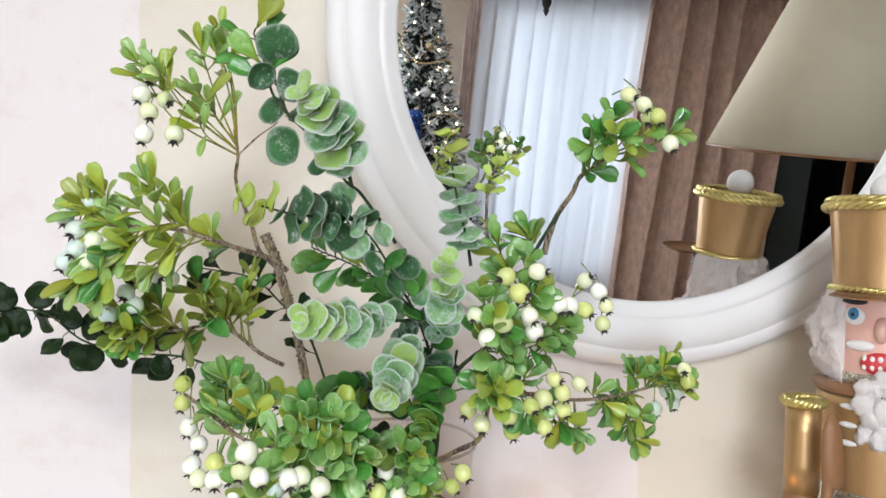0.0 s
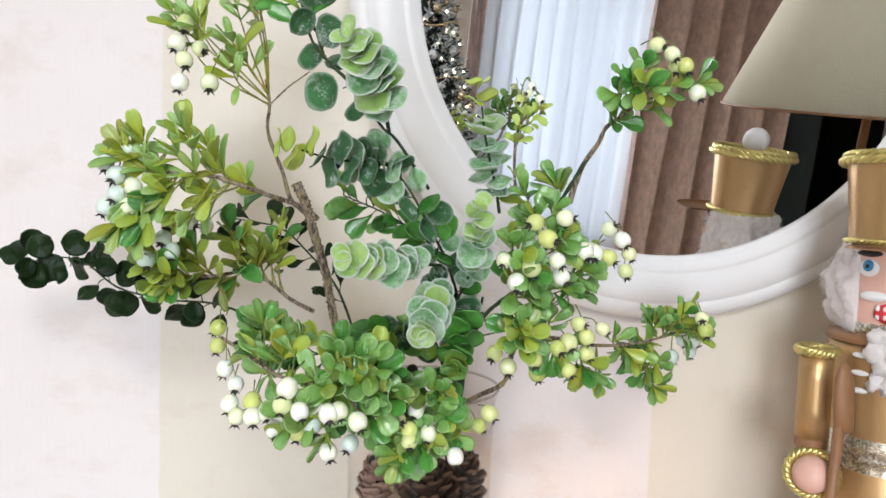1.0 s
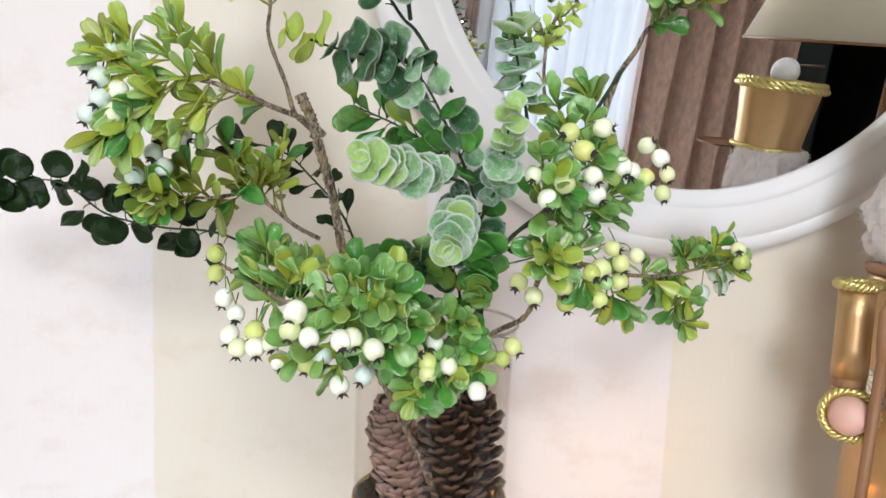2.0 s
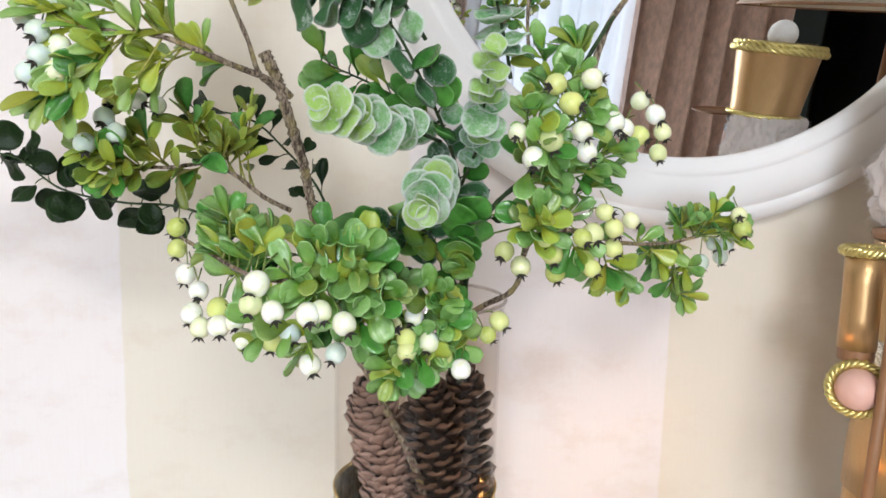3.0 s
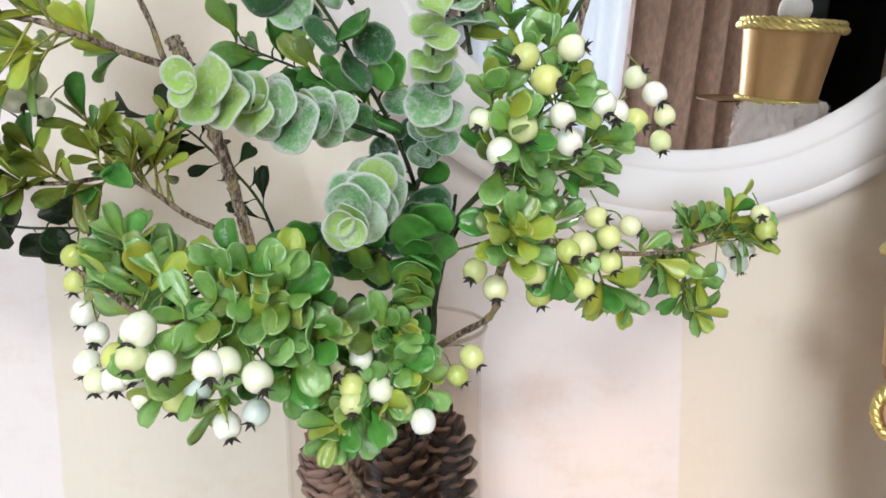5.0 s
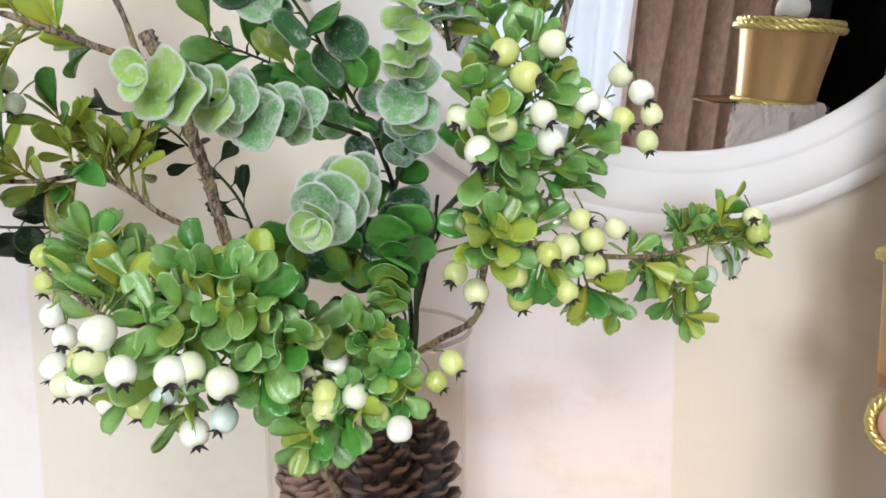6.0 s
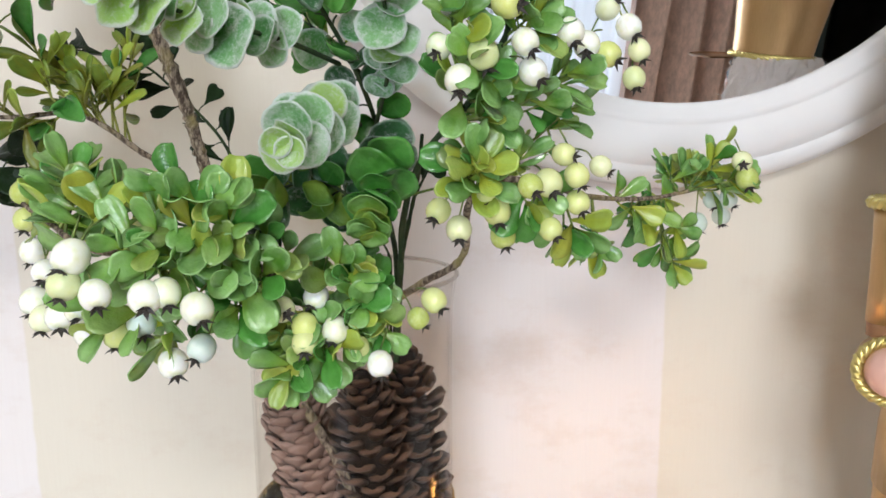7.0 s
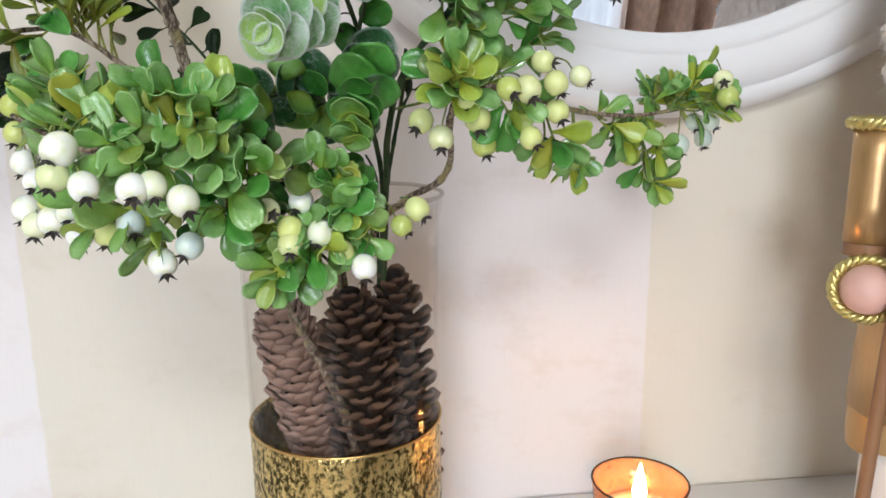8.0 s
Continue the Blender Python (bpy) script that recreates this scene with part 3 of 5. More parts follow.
def berry_branch(label, stem, tips, berries, tone="green", leaf=0.026, berry=0.0088, thick=0.0032, thin=0.0016, blue=(), per_tip=6, second="olive", group="berry branches in the vase", stem_material=None, side_material=None, fill=0.5, unripe=0.15, splay=1.1, deep=0.10, mixed=0.10):
    """A wired branch: a knotty twig, side stems that end in rosettes of spatula leaves, and stalked berries with dark stars."""
    root = thing("berry_branch", stem[0], label, "artificial branch", group)
    o = Vector(stem[0])
    path = smooth_path([Vector(p) - o for p in stem])
    bm = bmesh.new()
    tube(bm, path, thick, thin, 8, 0.35, 0, len(tips))
    part("twig", bm, stem_material or M_TWIG, root)
    tips = list(tips) + [wander(t, 0.014) + Vector((0, 0.014, 0)) for t in tips if rnd.random() < fill]
    eye = Vector((0, -1, 0.35))
    for t in tips:
        tip = Vector(t) - o
        i = min(range(len(path)), key=lambda q: (path[q] - tip).length)
        gap = (path[i] - tip).length
        while i > 0 and (path[i] - tip).length < gap * 1.08 + 0.006:
            i -= 1
        a = path[i]
        reach = tip - a
        bow = wander((0, -0.15, -0.25), 0.3) * reach.length * 0.4
        line = smooth_path([a, a + reach * 0.5 + bow * 0.5, tip - reach.normalized() * leaf * 0.45], 5)
        bm = bmesh.new()
        tube(bm, line, 0.0011, 0.0007, 5, 0.1)
        part("side_stem", bm, side_material or M_STEM, root)
        ax = (reach.normalized() + wander((0, -0.35, 0.05), 0.25)).normalized()
        side = ax.orthogonal().normalized()
        spin = rnd.uniform(0, 6)
        n = per_tip + rnd.randint(-1, 1)
        first = max(0.35, 1 - 0.028 / max(0.01, reach.length))
        for k in range(n):
            f = k / max(1, n - 1)
            at = line[min(len(line) - 1, int((first + (1 - first) * f ** 0.7) * (len(line) - 1) + 0.5))]
            ang = spin + k * 2.4
            out = side * math.cos(ang) + ax.cross(side) * math.sin(ang)
            d = (out * splay * (1.05 - 0.6 * f) + ax * (0.45 + 0.75 * f)).normalized()
            key = rnd.choices((tone, second, "mid"), (0.9 - mixed, mixed, deep))[0]
            size = leaf * rnd.uniform(0.70, 1.10) * (1 - 0.15 * f)
            face = ax * 0.55 - out * 0.35 + wander(eye, 0.45)
            piece("leaf", rnd.choice(LEAVES[key]), root, aim(at + out * 0.0006, d, face, size))
    hubs = path + [Vector(t) - o for t in tips]
    for i, b in enumerate(berries):
        c = Vector(b) - o
        a = nearest([h + Vector((0, 0.01, 0.012)) for h in hubs], c + Vector((0, 0.012, 0.02)))
        away = (c - a)
        if away.length < 0.012:
            away = Vector((0.1, -0.4, -1)) * 0.02
            a = c - away
        hang = (away.normalized() + wander((0, -0.25, -0.35), 0.35)).normalized()
        hubs.append(c + Vector((0, 0.004, 0.006)))
        r = berry * rnd.uniform(0.88, 1.1)
        bm = bmesh.new()
        tube(bm, smooth_path([a, (a + c) * 0.5 + Vector((0, 0, 0.004)), c - hang * r * 0.8], 3), 0.0007, 0.0006, 5)
        part("berry_stalk", bm, M_STEM, root)
        m = Matrix.Translation(c) @ (-hang).to_track_quat("Z", "Y").to_matrix().to_4x4() @ Matrix.Diagonal((r, r, r * 1.04, 1))
        fruit = piece("berry", BERRY_BLUE if i in blue else BERRY_GREEN if rnd.random() < unripe else BERRY, root, m)
        piece("calyx", CALYX, fruit, Matrix.Rotation(rnd.uniform(0, 6), 4, "Z"))
    return root


def stacked_stem(label, stem, size, count, tones, tip_tone=None, opening=1.0, group="eucalyptus stems in the vase", start=0.2, hold=0.16):
    """A silver-dollar stem: pairs of round leaves threaded on a stalk, set crosswise, closing towards the tip."""
    root = thing("eucalyptus_stem", stem[0], label, "artificial foliage", group)
    o = Vector(stem[0])
    path = smooth_path([Vector(p) - o for p in stem], 8)
    bm = bmesh.new()
    tube(bm, path[:-3], 0.0017, 0.0009, 6, 0.1)
    part("stalk", bm, M_DARKSTEM, root)
    for i in range(count):
        t = start + (1 - start) * i / max(1, count - 1)
        f = t * (len(path) - 1)
        k = min(int(f), len(path) - 2)
        p = path[k].lerp(path[k + 1], f - k)
        d = (path[min(k + 2, len(path) - 1)] - path[max(k - 1, 0)]).normalized()
        side = d.orthogonal().normalized()
        side = Matrix.Rotation((i % 2) * math.pi / 2 + rnd.uniform(-0.3, 0.3), 3, d) @ side
        late = i / max(1, count - 1)
        grow = size * (1.10 - 0.40 * late ** 3) * rnd.uniform(0.74, 1.14)
        open_ = opening * (1 - 0.3 * late)
        key = tip_tone if tip_tone and late > 0.72 else rnd.choice(tones)
        for s in (1, -1):
            out = (side * s * open_ + d * (0.02 + 0.20 * late)).normalized()
            out = wander(out, 0.34).normalized()
            piece("round_leaf", rnd.choice(COINS[key]), root, aim(p - out * grow * hold, out, d * 1.0 - side * s * 0.25 * late + Vector((0, -0.35, 0.1)), grow))
    return root


def leafy_stem(label, stem, size, count, tones, group="dark leaf stems in the vase", shape="coin", start=0.15, spread=1.0, thick=0.0016):
    """A wiry stem with leaves set singly to both sides, facing out."""
    root = thing("leafy_stem", stem[0], label, "artificial foliage", group)
    o = Vector(stem[0])
    path = smooth_path([Vector(p) - o for p in stem], 8)
    bm = bmesh.new()
    tube(bm, path, thick, 0.0008, 6, 0.15)
    for i in range(count):
        t = start + (1 - start) * i / max(1, count - 1)
        f = t * (len(path) - 1)
        k = min(int(f), len(path) - 2)
        p = path[k].lerp(path[k + 1], f - k)
        d = (path[min(k + 2, len(path) - 1)] - path[max(k - 1, 0)]).normalized()
        side = d.cross(Vector((0, -1, 0.2))).normalized() * (1 if i % 2 else -1)
        side = Matrix.Rotation(rnd.uniform(-1.3, 1.3), 3, d) @ side
        out = (side * spread + d * rnd.uniform(0.0, 1.1)).normalized()
        foot = p + out * size * rnd.uniform(0.05, 0.40)
        tube(bm, [p, p.lerp(foot, 0.5) + d * 0.001, foot], 0.0008, 0.0006, 4)
        bank = COINS if shape == "coin" else LEAVES
        piece("round_leaf" if shape == "coin" else "leaf", rnd.choice(bank[rnd.choice(tones)]), root, aim(foot, out, wander((0, -1, 0.35), 0.6), size * rnd.uniform(0.75, 1.12)))
    part("stalk", bm, M_DARKSTEM, root)
    return root


# ---- the room ----
X0, X1, Y0, TOP = -2.3, 4.4, -4.25, 2.46


def slab(name, x0, y0, z0, x1, y1, z1, material, label, parent=None):
    bm = bmesh.new()
    box(bm, x0, y0, z0, x1, y1, z1)
    ob = link(name, bm, material, parent, "", False)
    return tagged(ob, label, kind="structure") if parent is None else ob


slab("wall_north", X0, 0, 0, X1, 0.14, TOP, M_WALL, "wall with broad painted stripes in pinkish white and beige")
slab("wall_west", X0 - 0.14, Y0 - 0.14, 0, X0, 0.14, TOP, M_PLAINWALL, "plain beige painted wall")
slab("wall_east", X1, Y0 - 0.14, 0, X1 + 0.14, 0.14, TOP, M_PLAINWALL, "plain beige painted wall")
slab("floor", X0 - 0.14, Y0 - 0.9, -0.12, X1 + 0.14, 0.14, 0, M_FLOOR, "brown wooden floor")
slab("ceiling", X0 - 0.14, Y0 - 0.14, TOP, X1 + 0.14, 0.14, TOP + 0.12, M_CEIL, "white ceiling")

# the wall behind, with a window, an added unseen window and a dark doorway
WX0, WX1, WZ0, WZ1, DX0, DX1, DZ = 0.8, 2.0, 0.35, 2.3, 3.32, 3.98, 2.05
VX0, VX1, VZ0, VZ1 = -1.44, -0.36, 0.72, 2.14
bm = bmesh.new()
for x0, z0, x1, z1 in ((X0, 0, VX0, TOP), (VX0, 0, VX1, VZ0), (VX0, VZ1, VX1, TOP), (VX1, 0, WX0, TOP), (WX0, 0, WX1, WZ0), (WX0, WZ1, WX1, TOP), (WX1, 0, DX0, TOP), (DX0, DZ, DX1, TOP), (DX1, 0, X1, TOP)):
    box(bm, x0, Y0 - 0.14, z0, x1, Y0, z1)
tagged(link("wall_south", bm, M_PLAINWALL, None, "", False), "beige wall with a window, an added window and a dark doorway", kind="structure")
# passage walls are coloured black in place of shade
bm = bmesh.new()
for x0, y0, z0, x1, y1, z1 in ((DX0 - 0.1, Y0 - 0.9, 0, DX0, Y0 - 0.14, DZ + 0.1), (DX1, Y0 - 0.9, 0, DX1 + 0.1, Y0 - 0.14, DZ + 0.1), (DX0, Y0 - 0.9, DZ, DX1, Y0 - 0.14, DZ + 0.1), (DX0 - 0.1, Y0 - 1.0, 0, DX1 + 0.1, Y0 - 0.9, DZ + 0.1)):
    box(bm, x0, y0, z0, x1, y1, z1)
tagged(link("passage", bm, M_BLACK, None, "", False), "dark passage behind the doorway, black paint for its shade", kind="structure")


def casement(name, label, x0, x1, z0, z1):
    window = thing(name, ((x0 + x1) / 2, Y0 - 0.08, z0), label, "window", kind="structure")
    bm = bmesh.new()
    w, h = (x1 - x0) / 2, z1 - z0
    for a, c, b, d in ((-w, 0, -w + 0.06, h), (w - 0.06, 0, w, h), (-w + 0.06, 0, w - 0.06, 0.06), (-w + 0.06, h - 0.06, w - 0.06, h), (-0.03, 0.06, 0.03, h - 0.06)):
        box(bm, a, -0.03, c, b, 0.03, d, 0.004)
    part("window_frame", bm, M_WHITE, window)
    for s in (-1, 1):
        bm = bmesh.new()
        box(bm, min(s * 0.03, s * (w - 0.06)), -0.004, 0.06, max(s * 0.03, s * (w - 0.06)), 0.004, h - 0.06)
        pane = part("pane", bm, M_GLASS, window, "", False)
        pane.visible_shadow = False


casement("window_1", "white framed window behind sheer curtains", WX0, WX1, WZ0, WZ1)
# unseen window, added only to carry the front light
casement("added_window_2", "white framed window with bare panes, added unseen for light", VX0, VX1, VZ0, VZ1)

bm = bmesh.new()
prof = [(0, 0), (0.02, 0), (0.03, 0.02), (0.05, 0.035), (0.075, 0.05), (0.09, 0.075), (0.09, 0.09), (0, 0.09)]
front = [bm.verts.new((X0, Y0 + a, TOP - 0.17 + b * 1.88)) for a, b in prof]
back = [bm.verts.new((X1, Y0 + a, TOP - 0.17 + b * 1.88)) for a, b in prof]
for i in range(len(prof) - 1):
    bm.faces.new((front[i], back[i], back[i + 1], front[i + 1]))
tagged(link("trim", bm, M_CEIL, None, "", False), "white moulded cornice under the ceiling", kind="structure")


def drape(name, label, x0, x1, y, z0, z1, folds, depth, material, lean=0.0, seed=1):
    """A hanging cloth with uneven folds and a hem."""
    bm = bmesh.new()
    n, rows = folds * 22, 10
    grid = []
    for r in range(rows + 1):
        t = r / rows
        row = []
        for i in range(n + 1):
            u = i / n
            ph = u * folds * 2 * math.pi + 2.4 * noise.noise((u * folds * 0.55, seed, t * 0.9))
            amp = depth * (0.75 + 0.5 * noise.noise((u * 5, seed * 3, 0))) * (0.6 + 0.4 * (1 - t))
            wave = math.cos(ph) + 0.28 * math.sin(2 * ph + 3 * u)
            row.append(bm.verts.new((x0 + (x1 - x0) * u + lean * (1 - t) + 0.3 * depth * math.cos(ph), y + amp * wave, z0 + (z1 - z0) * t)))
        grid.append(row)
    for a, b in zip(grid, grid[1:]):
        for i in range(n):
            bm.faces.new((a[i], a[i + 1], b[i + 1], b[i]))
    ob = link(name, bm, material)
    sol = ob.modifiers.new("cloth", "SOLIDIFY")
    sol.thickness = 0.0015
    return tagged(ob, label, "curtain")


def curtain_rod(x0, x1, y, z):
    root = thing("curtain_rod", (x0, y, z), "dark metal curtain rod on brackets", "curtain rod")
    bm = bmesh.new()
    tube(bm, [Vector((0, 0, 0)), Vector(((x1 - x0) / 2, 0, 0)), Vector((x1 - x0, 0, 0))], 0.012, 0.012, 10)
    part("rod", bm, M_BLACK, root)
    for x in (0.04, x1 - x0 - 0.04):
        bm = bmesh.new()
        box(bm, x - 0.01, Y0 - y, -0.012, x + 0.01, 0.0, 0.012)
        part("bracket", bm, M_BLACK, root)


drape("sheer_curtain", "white sheer curtain glowing with daylight", 0.64, 1.88, Y0 + 0.12, 0.02, 2.42, 9, 0.04, M_SHEER, -0.10, 3)
drape("velvet_curtain", "taupe brown velvet curtain hanging in deep folds", 1.84, 2.98, Y0 + 0.17, 0.02, 2.42, 5, 0.12, M_VELVET, -0.12, 5)
drape("velvet_curtain", "narrow pale taupe curtain drawn to the window's side", 0.58, 0.68, Y0 + 0.22, 0.02, 2.42, 3, 0.03, M_VELVETPALE, -0.13, 9)
drape("velvet_curtain", "brown curtain hanging beside the dark doorway", 3.90, 4.34, Y0 + 0.13, 0.02, 2.3, 3, 0.03, M_VELVET, 0, 12)
curtain_rod(0.5, 4.36, Y0 + 0.14, 2.435)

pendant = thing("hanging_pendant", (1.10, Y0 + 0.30, 2.42), "small dark metal pendant hanging before the sheer curtain", "ornament")
bm = bmesh.new()
lathe(bm, [(0.002, 0.0), (0.002, -0.10), (0.02, -0.115), (0.034, -0.14), (0.030, -0.165), (0.016, -0.19), (0.022, -0.2), (0.010, -0.225), (0.001, -0.24)], 12)
part("drop", bm, M_BLACK, pendant)

door = thing("door_1", (DX0, Y0 + 0.02, 0), "teal grey door leaf standing open with a pale strip", "door", kind="structure")
bm = bmesh.new()
box(bm, -0.26, 0, 0.005, 0.0, 0.04, 2.03, 0.004)
part("door_leaf", bm, M_TEAL, door)
bm = bmesh.new()
box(bm, -0.25, 0.04, 1.38, -0.03, 0.05, 1.395)
part("rail", bm, M_SILVER, door)

# unseen fixture with a glowing diffuser, added to go with the overhead fill
lightfix = thing("added_ceiling_light", (0.08, -2.05, TOP), "round white ceiling light, unseen, added as fill", "ceiling light")
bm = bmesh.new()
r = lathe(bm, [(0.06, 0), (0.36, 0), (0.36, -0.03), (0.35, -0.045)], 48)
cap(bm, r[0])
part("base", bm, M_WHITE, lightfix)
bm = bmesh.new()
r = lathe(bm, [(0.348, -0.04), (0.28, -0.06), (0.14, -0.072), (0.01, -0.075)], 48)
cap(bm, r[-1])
part("diffuser", bm, glowing("fill_lamp_diffuser", (1.0, 0.9, 0.78), 3.0), lightfix)


# ---- flocked tree by the window ----
def fir_tree(place, height, radius):
    root = thing("christmas_tree", place, "flocked christmas tree with gold garland and small lights", "christmas tree")
    bm = bmesh.new()
    tube(bm, [Vector((0, 0, 0)), Vector((0, 0, height * 0.5)), Vector((0, 0, height))], 0.03, 0.006, 8)
    part("trunk", bm, M_TWIG, root)
    rg = random.Random(4)
    verts, faces, tips, white = [], [], [], []
    levels = 42
    for lv in range(levels):
        z = 0.25 + (height - 0.28) * lv / levels
        reach = radius * (1 - z / (height * 1.03)) + 0.03
        for b in range(int(8 + reach * 30)):
            a = rg.uniform(0, 2 * math.pi)
            ln = reach * rg.uniform(0.72, 1.1)
            d = Vector((math.cos(a), math.sin(a), rg.uniform(-0.30, 0.12))).normalized()
            s = Vector((-math.sin(a), math.cos(a), 0))
            tips.append(Vector((0, 0, z)) + d * ln)
            for k in range(34):
                f = 0.25 + 0.75 * k / 33
                p = Vector((0, 0, z)) + d * ln * f
                nd = (d * 0.7 + s * rg.uniform(-1, 1) + Vector((0, 0, rg.uniform(-0.7, 0.9)))).normalized()
                wd = nd.cross(Vector((rg.uniform(-1, 1), rg.uniform(-1, 1), rg.uniform(-1, 1)))).normalized() * 0.0085
                i = len(verts)
                e = p + nd * rg.uniform(0.035, 0.065)
                verts += [p - wd, p + wd, e + wd * 0.5, e - wd * 0.5]
                faces.append((i, i + 1, i + 2, i + 3))
                white.append(1 if k > 20 and rg.random() < 0.8 or rg.random() < 0.15 else 0)
    data = bpy.data.meshes.new("crown")
    data.from_pydata(verts, [], faces)
    data.materials.append(M_NEEDLE)
    data.materials.append(M_FLOCK)
    data.polygons.foreach_set("material_index", white)
    crown = new("crown", data)
    crown.parent = root
    crown["label"] = "dark green needles with white flocked ends"
    seen = [t for t in tips if t.y > -0.05 and t.z > 1.1]
    for i in range(70):
        t = rg.choice(seen)
        bm = bmesh.new()
        ball(bm, t, 0.0065, 0, 8)
        part("fairy_light", bm, M_BULB, root)
    for i in range(16):
        t = rg.choice(seen)
        bm = bmesh.new()
        ball(bm, t - Vector((0, 0, 0.02)), rg.uniform(0.02, 0.034), 0, 12)
        part("bauble", bm, M_ORNAMENT if i % 4 else M_WHITEORN, root)
    bm = bmesh.new()
    for i in range(190):
        u = i / 190
        z = 1.25 + u * (height - 1.4)
        rr = (radius * (1 - z / (height * 1.03)) + 0.03) * 0.98
        ball(bm, (rr * math.cos(3.3 + u * 16), rr * math.sin(3.3 + u * 16), z + 0.05 * math.sin(u * 34)), 0.009, 0, 6)
    part("bead_garland", bm, M_ORNAMENT, root, "gold bead garland")
    bm = bmesh.new()
    for k in range(9):
        ball(bm, (-0.12 + 0.03 * (k % 3) + 0.02 * rg.random(), 0.30 + 0.03 * rg.random(), 1.38 + 0.055 * (k // 3)), 0.045, 0, 12, 1.0, 0.012)
    part("foil_bow", bm, M_BLUEFOIL, root, "blue foil bow")
    return root


fir_tree((0.27, -3.75, 0), 2.30, 0.62)


# ---- table, mirror, lamp ----
table = thing("console_table", (0.2, -0.28, 0), "white lacquered console table against the striped wall", "table")
bm = bmesh.new()
box(bm, -1.0, -0.27, 0.728, 1.05, 0.277, 0.76, 0.004)
part("tabletop", bm, M_WHITE, table)
bm = bmesh.new()
box(bm, -0.94, -0.22, 0.63, 0.99, 0.25, 0.7275, 0.003)
part("apron", bm, M_WHITE, table)
for x in (-0.94, 0.93):
    for y in (-0.22, 0.19):
        bm = bmesh.new()
        box(bm, x, y, 0, x + 0.06, y + 0.06, 0.6295, 0.004)
        part("leg", bm, M_WHITE, table)

LEANS = Matrix.Translation((0.3812, -0.0605, 1.7394)) @ Matrix.Rotation(radians(90 + 5.71), 4, "X")
mirror = tagged(new("wall_mirror"), "round wall mirror in a broad white moulded frame", "mirror")
mirror.matrix_world = LEANS
bm = bmesh.new()
RING = [(0.3880, -0.006), (0.3880, 0.004), (0.3895, 0.0075), (0.3930, 0.009), (0.3975, 0.0105), (0.4040, 0.0150), (0.4090, 0.0158), (0.4110, 0.0150), (0.4125, 0.0148), (0.4150, 0.0158), (0.4250, 0.0190), (0.4360, 0.0215), (0.4480, 0.0205), (0.4570, 0.0175), (0.4590, 0.0155), (0.4602, 0.0150), (0.4616, 0.0160), (0.4680, 0.0168), (0.4760, 0.0150), (0.4830, 0.0095), (0.4866, 0.0020), (0.4866, -0.008), (0.4866, -0.010)]
lathe(bm, RING, 160, closed=True)
part("frame", bm, M_FRAME, mirror)
bm = bmesh.new()
r = lathe(bm, [(0.3895, 0.0), (0.3895, -0.004)], 160)
cap(bm, r[0])
cap(bm, r[1], 0, True)
part("glass", bm, M_MIRROR, mirror, "", False)


def table_lamp(place):
    """A lamp whose shade stands high above the table."""
    x, y, z = place
    root = thing("table_lamp", (x, y, 0.76), "table lamp with a tapered beige linen shade", "lamp")
    h = z - 0.76
    bm = bmesh.new()
    r = lathe(bm, [(0.085, 0.0), (0.085, 0.018), (0.03, 0.03), (0.02, 0.06), (0.03, 0.14), (0.05, 0.22), (0.05, 0.26), (0.02, 0.33), (0.009, 0.36), (0.009, h + 0.02)], 32)
    cap(bm, r[0], 0, True)
    cap(bm, r[-1])
    part("base", bm, M_BROWN, root)
    bm = bmesh.new()
    lathe(bm, [(0.285, h), (0.135, h + 0.36), (0.1335, h + 0.36), (0.2835, h)], 64, closed=True)
    part("shade", bm, M_SHADE, root)
    bm = bmesh.new()
    lathe(bm, [(0.2865, h - 0.001), (0.2865, h + 0.004), (0.2825, h + 0.004), (0.2825, h - 0.001)], 64, closed=True)
    part("shade_ring", bm, M_BROWN, root)
    for k in range(3):
        a = 2 * math.pi * k / 3
        bm = bmesh.new()
        tube(bm, [Vector((0, 0, h + 0.015)), Vector((0.1 * math.cos(a), 0.1 * math.sin(a), h + 0.01)), Vector((0.283 * math.cos(a), 0.283 * math.sin(a), h + 0.003))], 0.0015, 0.0015, 5)
        part("spoke", bm, M_RIM, root)


table_lamp((0.945, -0.41, 1.565))


